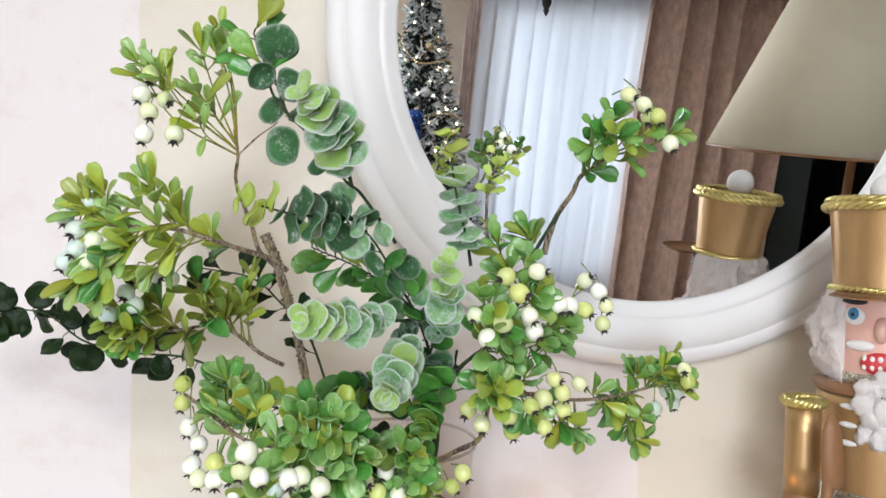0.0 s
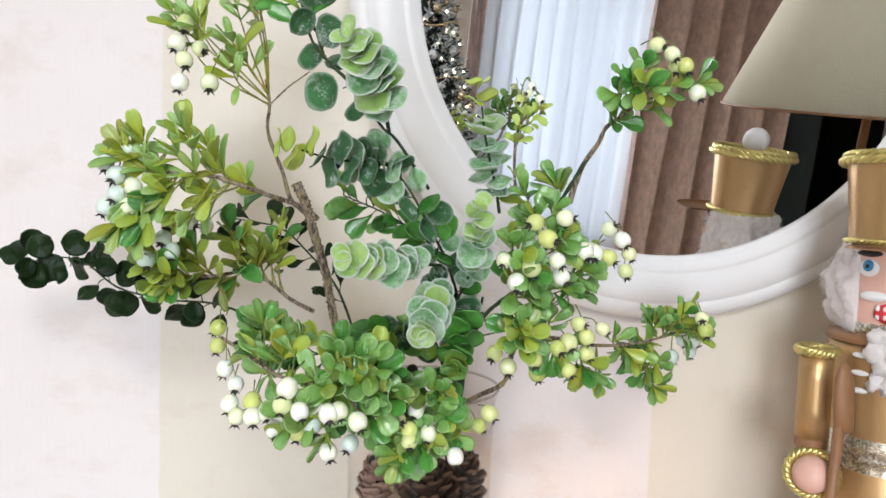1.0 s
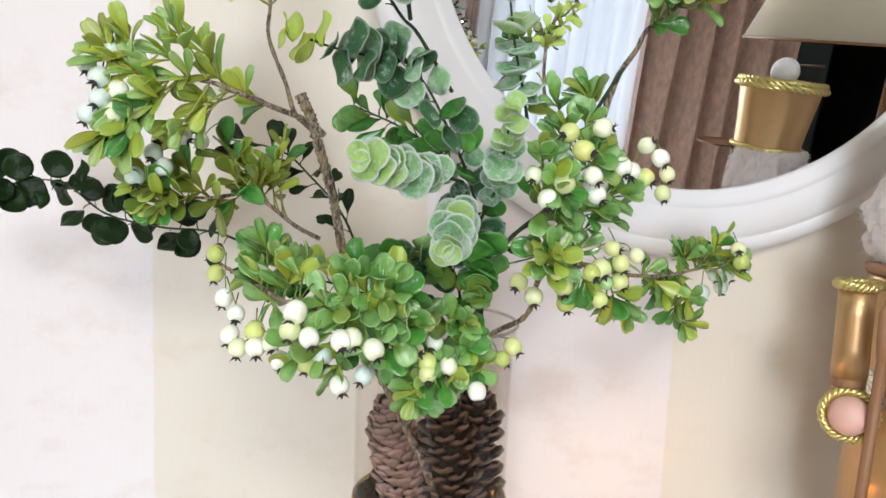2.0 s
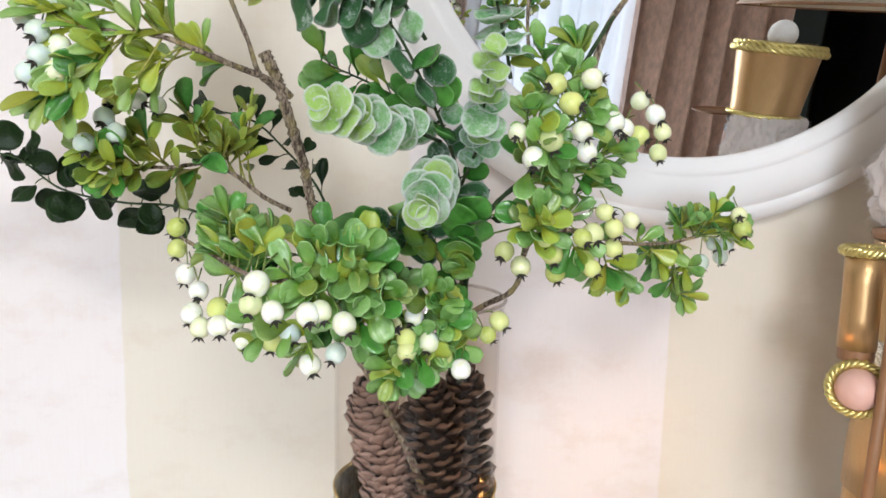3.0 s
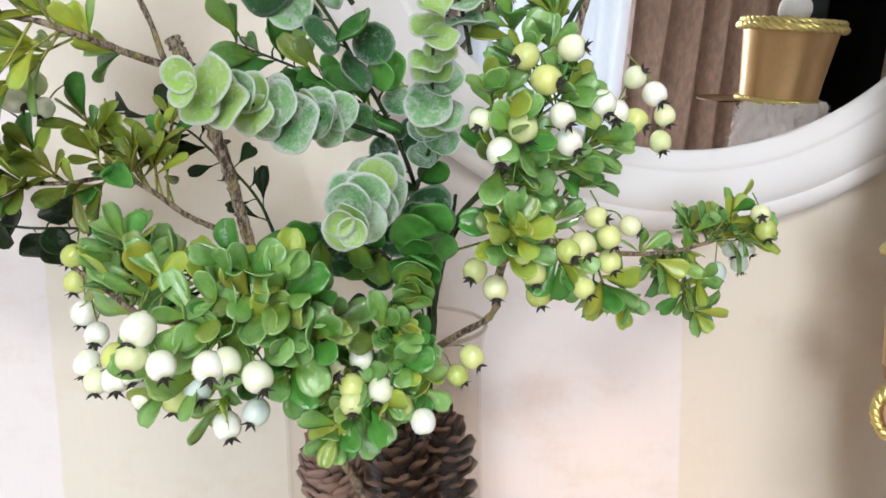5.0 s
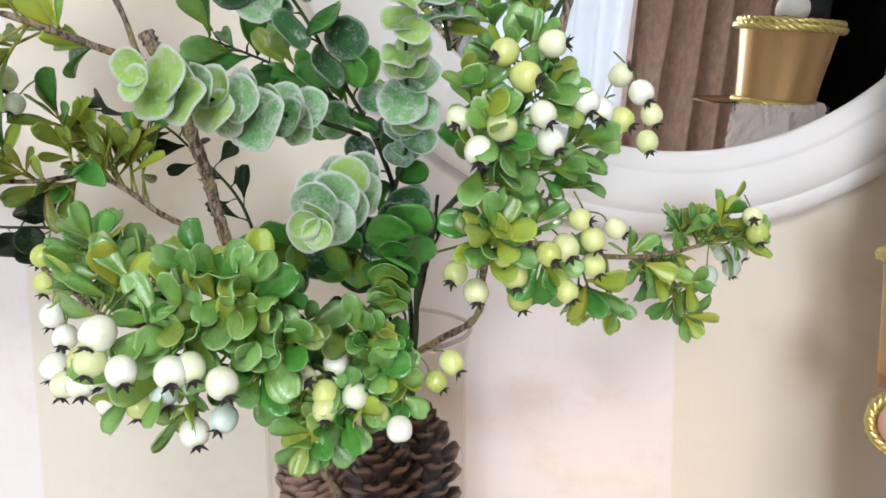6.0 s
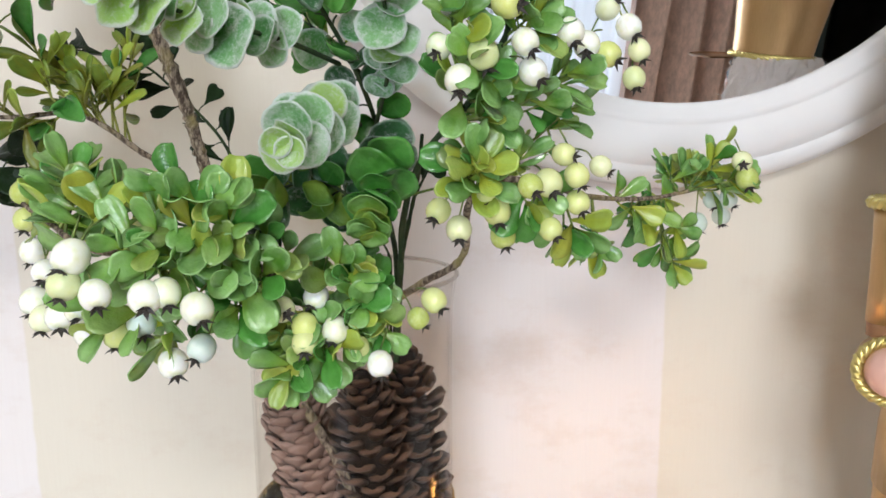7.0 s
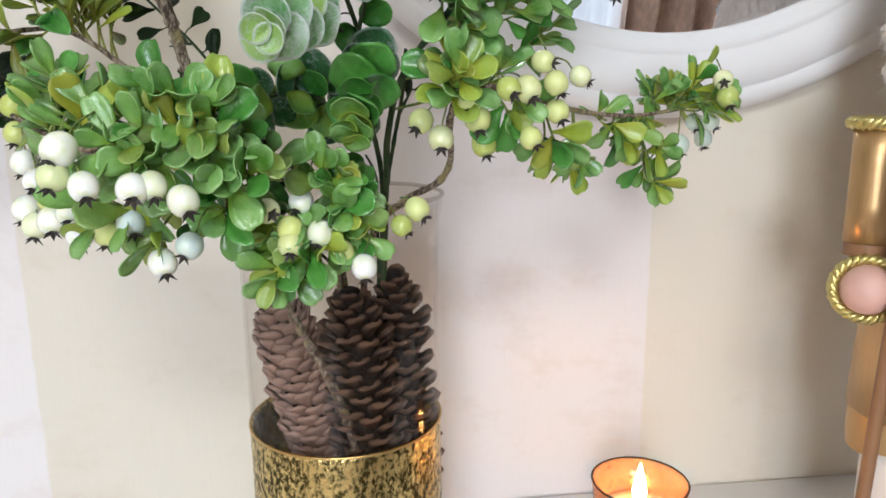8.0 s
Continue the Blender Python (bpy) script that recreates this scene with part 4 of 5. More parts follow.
# ---- gilded doll beside the vase: one mesh ----
def gilded_doll():
    bm = bmesh.new()
    mats = [M_GOLD, M_ROPE, M_FLUFF, M_BALL, M_PINK, M_BROWN, M_BLUE, M_BLACK, M_SILVER, M_WHITE, M_RED]
    o = Vector((0.602, -0.222, 0.76))
    turn = Matrix.Translation((0, 0, 0)) @ Matrix.Rotation(radians(-35), 4, "Z")
    # base, boots, body
    rr = lathe(bm, [(0.074, 0.0), (0.076, 0.004), (0.076, 0.15), (0.073, 0.155)], 40, Matrix.Translation((0.012, -0.012, 0)), 9)
    cap(bm, rr[0], 9, True)
    cap(bm, rr[-1], 9)
    for s in (-1, 1):
        rr = lathe(bm, [(0.034, 0.0), (0.036, 0.02), (0.034, 0.12), (0.036, 0.19)], 24, turn @ Matrix.Translation((s * 0.04, 0, 0.15)), 0)
        cap(bm, rr[-1], 0)
    rr = lathe(bm, [(0.078, 0.20), (0.076, 0.26), (0.070, 0.31), (0.066, 0.345)], 40, turn, 0)
    cap(bm, rr[0], 0, True)
    lathe(bm, [(0.066, 0.345), (0.062, 0.36), (0.0635, 0.362), (0.0635, 0.385), (0.062, 0.387)], 40, turn, 8)
    rr = lathe(bm, [(0.062, 0.385), (0.064, 0.42), (0.068, 0.485), (0.068, 0.505)], 40, turn, 0)
    cap(bm, rr[-1], 5)
    lathe(bm, [(0.070, 0.505), (0.0715, 0.509), (0.0715, 0.514), (0.05, 0.516)], 40, turn, 5)
    # head, collar
    lathe(bm, [(0.05, 0.512), (0.052, 0.513), (0.0525, 0.530), (0.05, 0.531)], 40, turn, 8)
    lathe(bm, [(0.051, 0.53), (0.0515, 0.57), (0.052, 0.635)], 40, turn, 4)
    # face shapes
    def on_face(ang, z, w, h, d, mat, r=0.0520, seg=14):
        c = turn @ Vector((r * math.sin(radians(ang)), -r * math.cos(radians(ang)), z))
        m = Matrix.Translation(c) @ turn @ Matrix.Rotation(radians(ang), 4, "Z") @ Matrix.Diagonal((w, d, h, 1))
        made = bmesh.ops.create_uvsphere(bm, u_segments=seg, v_segments=10, radius=1.0, matrix=m)["verts"]
        for v in made:
            for f in v.link_faces:
                f.material_index = mat
    for s in (-1, 1):
        on_face(s * 33, 0.600, 0.0135, 0.011, 0.003, 9)
        on_face(s * 33, 0.602, 0.0085, 0.0085, 0.0044, 6)
        on_face(s * 33, 0.602, 0.004, 0.004, 0.0056, 7)
        on_face(s * 33, 0.618, 0.016, 0.0042, 0.0034, 7)
        on_face(s * 24, 0.565, 0.017, 0.0065, 0.005, 9)
    on_face(0, 0.585, 0.008, 0.016, 0.012, 4)
    on_face(0, 0.545, 0.021, 0.0135, 0.005, 10)
    for k in range(5):
        on_face(-17 + 8.5 * k, 0.5505, 0.0036, 0.0046, 0.0066, 9)
        on_face(-17 + 8.5 * k, 0.5405, 0.0036, 0.0046, 0.0066, 9)
    for k in range(3):
        for s in (-1, 1):
            on_face(s * 27, 0.492 - 0.022 * k, 0.011, 0.0036, 0.003, 9, 0.0680)
    # fleece hair and beard
    rg = random.Random(8)
    cols, rows_ = 150, 64
    grid = []
    for i in range(cols + 1):
        u = i / cols
        a = radians(46 + 268 * u)
        col = []
        for j in range(rows_ + 1):
            t = j / rows_
            z = 0.630 - 0.122 * t
            belly = math.sin(math.pi * min(1, 0.12 + 0.95 * t)) ** 0.6 if t < 1 else 0.0
            side = math.sin(math.pi * u) ** 0.35 if 0 < u < 1 else 0.0
            p = Vector((math.sin(a), -math.cos(a), z * 9))
            lump = 0.9 * abs(noise.noise(p * 2.4)) + 0.6 * abs(noise.noise(p * 5.2)) + 0.12 * noise.noise(p * 13) - 0.2
            rad = 0.049 + (0.016 + 0.020 * t + 0.030 * lump) * belly * side
            col.append(bm.verts.new(turn @ Vector((rad * math.sin(a), -rad * math.cos(a), z - 0.012 * lump * t))))
        grid.append(col)
    for ca, cb in zip(grid, grid[1:]):
        for j in range(rows_):
            bm.faces.new((ca[j], ca[j + 1], cb[j + 1], cb[j])).material_index = 2
    for k in range(3200):
        i, j = rg.randint(1, cols - 1), min(rows_, int(rows_ * (0.04 + 0.98 * rg.random())))
        p = grid[i][j].co.copy()
        out = Vector((p.x, p.y, 0)).normalized()
        d = (out * rg.uniform(0.1, 0.9) + Vector((rg.uniform(-1, 1), rg.uniform(-1, 1), rg.uniform(-1.2, 0.8)))).normalized()
        e = (d + out * rg.uniform(-0.9, 0.5) + Vector((rg.uniform(-1, 1), rg.uniform(-1, 1), rg.uniform(-1, 0.6))) * 0.7).normalized()
        q = p + d * rg.uniform(0.0015, 0.004)
        tube(bm, [p - out * 0.001, q, q + e * rg.uniform(0.003, 0.007)], 0.00034, 0.00015, 3, 0, 2)
    for k in range(26):
        c = turn @ Vector((rg.uniform(-0.02, 0.02), -0.064 - rg.uniform(0, 0.008), rg.uniform(0.45, 0.528)))
        ball(bm, c, rg.uniform(0.008, 0.012), 2, 20, 1.3, 0.0045)
    # hat, a little askew, with its peak, cords and ball
    hat = Matrix.Translation((0, 0, 0.628)) @ Matrix.Rotation(radians(3.5), 4, "Y")
    rr = lathe(bm, [(0.0535, 0.0), (0.056, 0.03), (0.0645, 0.098), (0.0655, 0.104)], 48, hat, 0)
    cap(bm, rr[-1], 0)
    rope(bm, (0, 0, 0.001), 0.0555, 0.0048, hat, 16, 3, 1)
    rope(bm, (0, 0, 0.103), 0.0695, 0.0066, hat, 13, 3, 1)
    rope(bm, (0, 0, 0.1105), 0.0665, 0.0060, hat, 13, 3, 1)
    ball(bm, hat @ Vector((0.0, 0.0, 0.128)), 0.0225, 3, 24, 1, 0.0004)
    peak = []
    for k in range(13):
        a = radians(-62 + 124 * k / 12)
        peak.append((Vector((0.052 * math.sin(a), -0.052 * math.cos(a), 0.0)), Vector((0.064 * math.sin(a), -0.052 * math.cos(a) - 0.072 * math.cos(a) ** 0.8, -0.002))))
    pm = turn @ Matrix.Translation((0, 0, 0.626))
    lo = [[bm.verts.new(pm @ (p + Vector((0, 0, dz)))) for p in ab] for ab in peak for dz in (0,)]
    hi = [[bm.verts.new(pm @ (p + Vector((0, 0, 0.0025)))) for p in ab] for ab in peak]
    for k in range(12):
        for lay, flip in ((hi, False), (lo, True)):
            q = [lay[k][0], lay[k][1], lay[k + 1][1], lay[k + 1][0]]
            bm.faces.new(list(reversed(q)) if flip else q).material_index = 5
        bm.faces.new((lo[k][1], hi[k][1], hi[k + 1][1], lo[k + 1][1])).material_index = 5
    # arms with cords, cuffs and fists
    for ax, ay in ((-0.107, -0.016), (0.1, 0.03)):
        arm = Matrix.Translation((ax, ay, 0))
        rr = lathe(bm, [(0.0202, 0.385), (0.0198, 0.42), (0.0196, 0.46), (0.0204, 0.493)], 32, arm, 0)
        cap(bm, rr[-1], 5)
        cap(bm, rr[0], 5, True)
        rope(bm, (0, 0, 0.495), 0.0212, 0.0072, arm, 8, 3, 1)
        rr = lathe(bm, [(0.0188, 0.372), (0.0192, 0.3845)], 32, arm, 5)
        fore = Matrix.Translation((ax + 0.001, ay - 0.004, 0.342)) @ Matrix.Rotation(radians(-33 if ax < 0 else 10), 4, "Z") @ Matrix.Rotation(radians(84), 4, "X")
        rr = lathe(bm, [(0.0275, -0.03), (0.029, 0.0), (0.029, 0.018)], 32, fore, 0)
        cap(bm, rr[0], 0, True)
        cap(bm, rr[-1], 5)
        rope(bm, (0, 0, 0.019), 0.0275, 0.0066, fore, 9, 3, 1)
        ball(bm, fore @ Vector((0, 0, 0.022)), 0.0232, 4, 20, 1.0)
    # the staff in the hand
    a, b = Vector((-0.107, -0.068, 0.435)), Vector((-0.124, -0.068, 0.10))
    tube(bm, [a, a.lerp(b, 0.5), b, Vector((-0.127, -0.068, 0.0))], 0.0062, 0.0062, 10, 0.03, 5)
    blade = [(0.006, -0.055), (0.0125, -0.05), (0.0135, -0.02), (0.0115, 0.012), (0.003, 0.032)]
    m = Matrix.Translation(a + Vector((0.002, 0, 0.025))) @ Matrix.Rotation(radians(-4), 4, "Y") @ Matrix.Diagonal((1.0, 0.6, 1, 1))
    rr = lathe(bm, blade, 12, m, 5)
    cap(bm, rr[0], 5, True)
    cap(bm, rr[-1], 5)
    ob = link("gilded_doll", bm, mats)
    ob.location = o
    return tagged(ob, "gold wooden soldier doll with tall hat and white fleece hair", "doll")


gilded_doll()


# ---- vase with cones ----
VX, VY = 0.003, -0.2
vase = thing("glass_vase", (VX, VY, 0.76), "clear glass cylinder vase with a gold mercury band", "vase")
bm = bmesh.new()
rr = lathe(bm, [(0.0895, 0.226), (0.0895, 0.36), (0.0905, 0.41), (0.0945, 0.433), (0.0955, 0.436), (0.0945, 0.4375), (0.0925, 0.436), (0.0885, 0.41), (0.0872, 0.36), (0.0872, 0.112)], 96)
wall = part("glass_wall", bm, M_GLASS, vase)
wall.visible_shadow = False
bm = bmesh.new()
lathe(bm, [(0.0935, 0.4355), (0.0950, 0.4350), (0.0965, 0.4365), (0.0960, 0.4385), (0.0945, 0.4392), (0.0930, 0.4378)], 96, closed=True)
lip = part("rim", bm, M_GLASSRIM, vase, "thick clear rim")
lip.visible_shadow = False
bm = bmesh.new()
rr = lathe(bm, [(0.084, 0.0), (0.089, 0.004), (0.0905, 0.012), (0.0905, 0.222), (0.0900, 0.2255), (0.0885, 0.2255), (0.0876, 0.222), (0.0876, 0.11)], 96)
cap(bm, rr[0], 0, True)
cap(bm, rr[-1], 0)
part("gold_band", bm, M_MERCURY, vase, "mottled gold mercury glass")
bm = bmesh.new()
lathe(bm, [(0.0898, 0.2235), (0.0912, 0.2240), (0.0914, 0.2262), (0.0898, 0.2268)], 120, closed=True, wobble=0.0004)
part("band_edge", bm, M_RIM, vase)


def scale_mesh(material):
    """A cone scale: a broad rounded shield, hollowed at its root, with a thick blunt lip."""
    bm = bmesh.new()
    rows = [(0.0, 0.26, 0.08), (0.40, 0.44, 0.10), (0.70, 0.52, 0.13), (0.90, 0.42, 0.12), (1.00, 0.20, 0.06)]
    up, lo = [], []
    for y, w, t in rows:
        up.append([bm.verts.new((x * w, y - 0.08 * abs(x), t * 0.6 - 0.16 * x * x + 0.10 * y * y)) for x in (-1, -0.5, 0, 0.5, 1)])
        lo.append([bm.verts.new((x * w, y - 0.08 * abs(x), -t * 0.6 - 0.16 * x * x + 0.10 * y * y)) for x in (-1, -0.5, 0, 0.5, 1)])
    for a, b in zip(up, up[1:]):
        for k in range(4):
            bm.faces.new((a[k], a[k + 1], b[k + 1], b[k]))
    for a, b in zip(lo, lo[1:]):
        for k in range(4):
            bm.faces.new((a[k], b[k], b[k + 1], a[k + 1]))
    for k in range(4):
        bm.faces.new((up[-1][k], up[-1][k + 1], lo[-1][k + 1], lo[-1][k]))
    for a, b in zip(range(4), range(1, 5)):
        bm.faces.new((up[a][0], up[b][0], lo[b][0], lo[a][0]))
        bm.faces.new((up[a][4], lo[a][4], lo[b][4], up[b][4]))
    data = bpy.data.meshes.new("scale")
    bm.to_mesh(data)
    bm.free()
    data.materials.append(material)
    for p in data.polygons:
        p.use_smooth = True
    return data


SCALE, SCALE_PALE = scale_mesh(M_CONE), scale_mesh(M_CONEPALE)


def pine_cone(label, top, low, r, scale, n=150, open_=0.55, size=0.0185):
    top, low = Vector(top), Vector(low)
    axis = top - low
    ln = axis.length
    root = tagged(new("pine_cone"), label, "pine cone", "cones in the vase")
    root.matrix_world = Matrix.Translation(low) @ axis.to_track_quat("Z", "Y").to_matrix().to_4x4()

    def radius(t):
        return r * (0.72 + 0.55 * math.sin(math.pi * (0.12 + 0.72 * t)) - 0.27) * (1 - 0.55 * max(0, (t - 0.82) / 0.18) ** 2)
    # near-black core: the shade between the scales is put into its colour
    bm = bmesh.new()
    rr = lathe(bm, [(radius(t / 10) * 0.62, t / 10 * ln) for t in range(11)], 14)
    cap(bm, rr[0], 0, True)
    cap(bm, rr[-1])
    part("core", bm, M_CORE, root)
    for i in range(n):
        t = (i + 0.5) / n
        a = i * 2.39996
        out = Vector((math.cos(a), math.sin(a), 0))
        rad = radius(t)
        closing = 1.0 + 1.6 * max(0, (t - 0.85) / 0.15)
        d = (out * open_ + Vector((0, 0, 1.0 * closing))).normalized()
        p = out * rad * 0.66 + Vector((0, 0, t * ln - size * 0.55))
        piece("scale", scale, root, aim(wander(p, 0.0006), wander(d, 0.10), out, size * rnd.uniform(0.88, 1.1) * (1 - 0.3 * max(0, (t - 0.85) / 0.15))))
    return root


pine_cone("long dusty brown pine cone in the glass vase", (-0.053, -0.243, 1.120), (-0.003, -0.205, 0.878), 0.0345, SCALE_PALE, 240, 0.38, 0.0195)
pine_cone("long dark brown pine cone with open scales in the glass vase", (0.010, -0.250, 1.122), (0.034, -0.235, 0.878), 0.0320, SCALE, 150, 0.95, 0.0215)
pine_cone("dark brown pine cone leaning in the glass vase", (0.050, -0.222, 1.130), (0.066, -0.190, 0.878), 0.0285, SCALE, 130, 0.95, 0.0205)


# ---- candle in an amber glass ----
CX, CY = 0.301, -0.200
votive = thing("candle_glass", (CX, CY, 0.76), "amber tinted glass candle holder with a lit candle", "candle holder")
bm = bmesh.new()
rr = lathe(bm, [(0.030, 0.0), (0.035, 0.004), (0.0400, 0.040), (0.0450, 0.085), (0.0490, 0.1290), (0.0490, 0.1305), (0.0475, 0.1305), (0.0432, 0.085), (0.0382, 0.040), (0.034, 0.007), (0.002, 0.006)], 64)
cap(bm, rr[0], 0, True)
cap(bm, rr[-1])
g = part("holder", bm, M_AMBER, votive)
g.visible_shadow = False
bm = bmesh.new()
lathe(bm, [(0.0491, 0.1297), (0.0498, 0.1311), (0.0488, 0.1321), (0.0474, 0.1311)], 64, closed=True)
part("rim", bm, M_CORE, votive, "dark rim")
bm = bmesh.new()
rr = lathe(bm, [(0.032, 0.0085), (0.0405, 0.088), (0.040, 0.096), (0.030, 0.0955), (0.004, 0.094)], 32)
cap(bm, rr[0], 0, True)
cap(bm, rr[-1])
part("candle", bm, M_WAX, votive)
bm = bmesh.new()
tube(bm, [Vector((0, 0, 0.094)), Vector((0.0006, 0, 0.100)), Vector((0.0004, 0, 0.105))], 0.0008, 0.0006, 6)
part("wick", bm, M_BLACK, votive)
bm = bmesh.new()
rr = lathe(bm, [(0.001, 0.100), (0.0060, 0.109), (0.0076, 0.119), (0.0052, 0.133), (0.0008, 0.150)], 14)
cap(bm, rr[0], 0, True)
cap(bm, rr[-1])
part("flame", bm, M_FLAME, votive)


# ---- branches in the vase ----
stick = thing("bare_twig", (0, 0, 0), "thick knotty brown twig with a cut end", "twig")
bm = bmesh.new()
tube(bm, smooth_path([(-0.148, -0.277, 1.439), (-0.137, -0.275, 1.416), (-0.130, -0.270, 1.391), (-0.116, -0.260, 1.344), (-0.109, -0.250, 1.306), (-0.101, -0.240, 1.266), (-0.081, -0.230, 1.183), (-0.046, -0.250, 1.116), (0.004, -0.260, 1.010), (0.018, -0.240, 0.885)], 14), 0.0056, 0.0036, 10, 0.4)
part("twig", bm, M_TWIG, stick)
berry_branch("upright berry branch with slender green leaves and pale berries", [(-0.130, -0.268, 1.401), (-0.152, -0.275, 1.419), (-0.162, -0.275, 1.448), (-0.179, -0.275, 1.492), (-0.178, -0.275, 1.522), (-0.182, -0.275, 1.549)], [(-0.280, -0.320, 1.614), (-0.255, -0.330, 1.606), (-0.221, -0.320, 1.594), (-0.214, -0.320, 1.635), (-0.199, -0.320, 1.642), (-0.189, -0.300, 1.637), (-0.221, -0.320, 1.560), (-0.210, -0.290, 1.580)], [(-0.255, -0.32, 1.594), (-0.262, -0.325, 1.573), (-0.255, -0.325, 1.556), (-0.259, -0.325, 1.534), (-0.229, -0.33, 1.534), (-0.241, -0.32, 1.569)], "slim", 0.035, 0.0088, 0.0026, per_tip=5, second="slimolive", fill=0.3, unripe=0.0, mixed=0.3, splay=0.75, deep=0.0, side_material=M_YELSTEM)
berry_branch("branch with olive leaves and bluish white berries", [(-0.124, -0.272, 1.4), (-0.14, -0.28, 1.413), (-0.172, -0.3, 1.424), (-0.203, -0.32, 1.435), (-0.228, -0.33, 1.442), (-0.268, -0.34, 1.443), (-0.297, -0.345, 1.445)], [(-0.317, -0.345, 1.470), (-0.298, -0.345, 1.486), (-0.256, -0.345, 1.494), (-0.238, -0.330, 1.486), (-0.265, -0.345, 1.473), (-0.321, -0.345, 1.374), (-0.296, -0.345, 1.384), (-0.274, -0.345, 1.429), (-0.278, -0.345, 1.405), (-0.226, -0.320, 1.457), (-0.207, -0.310, 1.442), (-0.248, -0.345, 1.444), (-0.292, -0.345, 1.450), (-0.241, -0.320, 1.417), (-0.262, -0.330, 1.391), (-0.304, -0.345, 1.401)], [(-0.304, -0.34, 1.463), (-0.323, -0.345, 1.45), (-0.311, -0.35, 1.439), (-0.311, -0.35, 1.421), (-0.297, -0.345, 1.429), (-0.324, -0.34, 1.408), (-0.302, -0.345, 1.409)], "slimolive", 0.038, 0.0090, 0.0034, second="slim", blue=(0, 1, 2, 3, 5), per_tip=5, fill=0.5, unripe=0.0, mixed=0.4, splay=0.75, deep=0.03, side_material=M_YELSTEM)
berry_branch("branch with olive brown leaves and pale berries near the wall", [(-0.128, -0.240, 1.292), (-0.154, -0.240, 1.305), (-0.180, -0.240, 1.325), (-0.205, -0.240, 1.337), (-0.237, -0.260, 1.333), (-0.273, -0.280, 1.334)], [(-0.300, -0.300, 1.355), (-0.286, -0.300, 1.323), (-0.266, -0.270, 1.370), (-0.254, -0.270, 1.349), (-0.226, -0.270, 1.398), (-0.212, -0.240, 1.385), (-0.196, -0.230, 1.373), (-0.180, -0.200, 1.387), (-0.220, -0.270, 1.365), (-0.203, -0.240, 1.348), (-0.264, -0.290, 1.336), (-0.234, -0.270, 1.325), (-0.278, -0.300, 1.345), (-0.184, -0.220, 1.362)], [(-0.276, -0.29, 1.388), (-0.281, -0.3, 1.376), (-0.26, -0.28, 1.394), (-0.25, -0.27, 1.407), (-0.243, -0.273, 1.389), (-0.272, -0.3, 1.363), (-0.298, -0.3, 1.353), (-0.191, -0.2, 1.368)], "brown", 0.036, 0.0086, 0.0026, second="slimolive", blue=(1, 5, 6), per_tip=5, fill=0.8, mixed=0.3, splay=0.8, side_material=M_YELSTEM)
berry_branch("full branch with glossy green leaves and many white berries", [(0.012, -0.205, 0.885), (0.008, -0.215, 1.08), (0.002, -0.25, 1.151), (-0.028, -0.32, 1.203), (-0.064, -0.38, 1.246), (-0.102, -0.41, 1.251), (-0.142, -0.4, 1.254), (-0.187, -0.34, 1.263), (-0.22, -0.3, 1.272)], [(-0.091, -0.430, 1.300), (-0.076, -0.430, 1.293), (-0.058, -0.430, 1.288), (-0.104, -0.430, 1.285), (-0.122, -0.430, 1.263), (-0.104, -0.430, 1.267), (-0.082, -0.430, 1.274), (-0.056, -0.430, 1.276), (-0.059, -0.430, 1.257), (-0.056, -0.430, 1.233), (-0.037, -0.410, 1.267), (-0.026, -0.400, 1.252), (-0.041, -0.420, 1.236), (-0.104, -0.430, 1.240), (-0.126, -0.400, 1.203), (-0.143, -0.390, 1.196), (-0.112, -0.400, 1.184), (-0.067, -0.400, 1.207), (-0.172, -0.320, 1.304), (-0.172, -0.330, 1.306), (-0.155, -0.340, 1.293), (-0.176, -0.320, 1.290), (-0.175, -0.340, 1.269), (-0.186, -0.330, 1.262), (-0.144, -0.360, 1.279), (-0.131, -0.360, 1.293), (-0.164, -0.350, 1.246), (-0.076, -0.430, 1.252), (-0.097, -0.430, 1.253)], [(-0.228, -0.28, 1.279), (-0.228, -0.28, 1.259), (-0.216, -0.3, 1.239), (-0.201, -0.32, 1.227), (-0.205, -0.33, 1.209), (-0.196, -0.34, 1.199), (-0.179, -0.35, 1.218), (-0.177, -0.36, 1.205), (-0.162, -0.37, 1.211), (-0.153, -0.38, 1.199), (-0.134, -0.443, 1.256), (-0.138, -0.445, 1.242), (-0.123, -0.445, 1.236), (-0.098, -0.445, 1.234), (-0.089, -0.44, 1.235), (-0.072, -0.445, 1.227), (-0.129, -0.4, 1.202), (-0.115, -0.4, 1.209), (-0.1, -0.395, 1.182), (-0.079, -0.41, 1.195)], "green", 0.034, 0.0087, 0.003, blue=(17, 19), per_tip=5, fill=0.0)
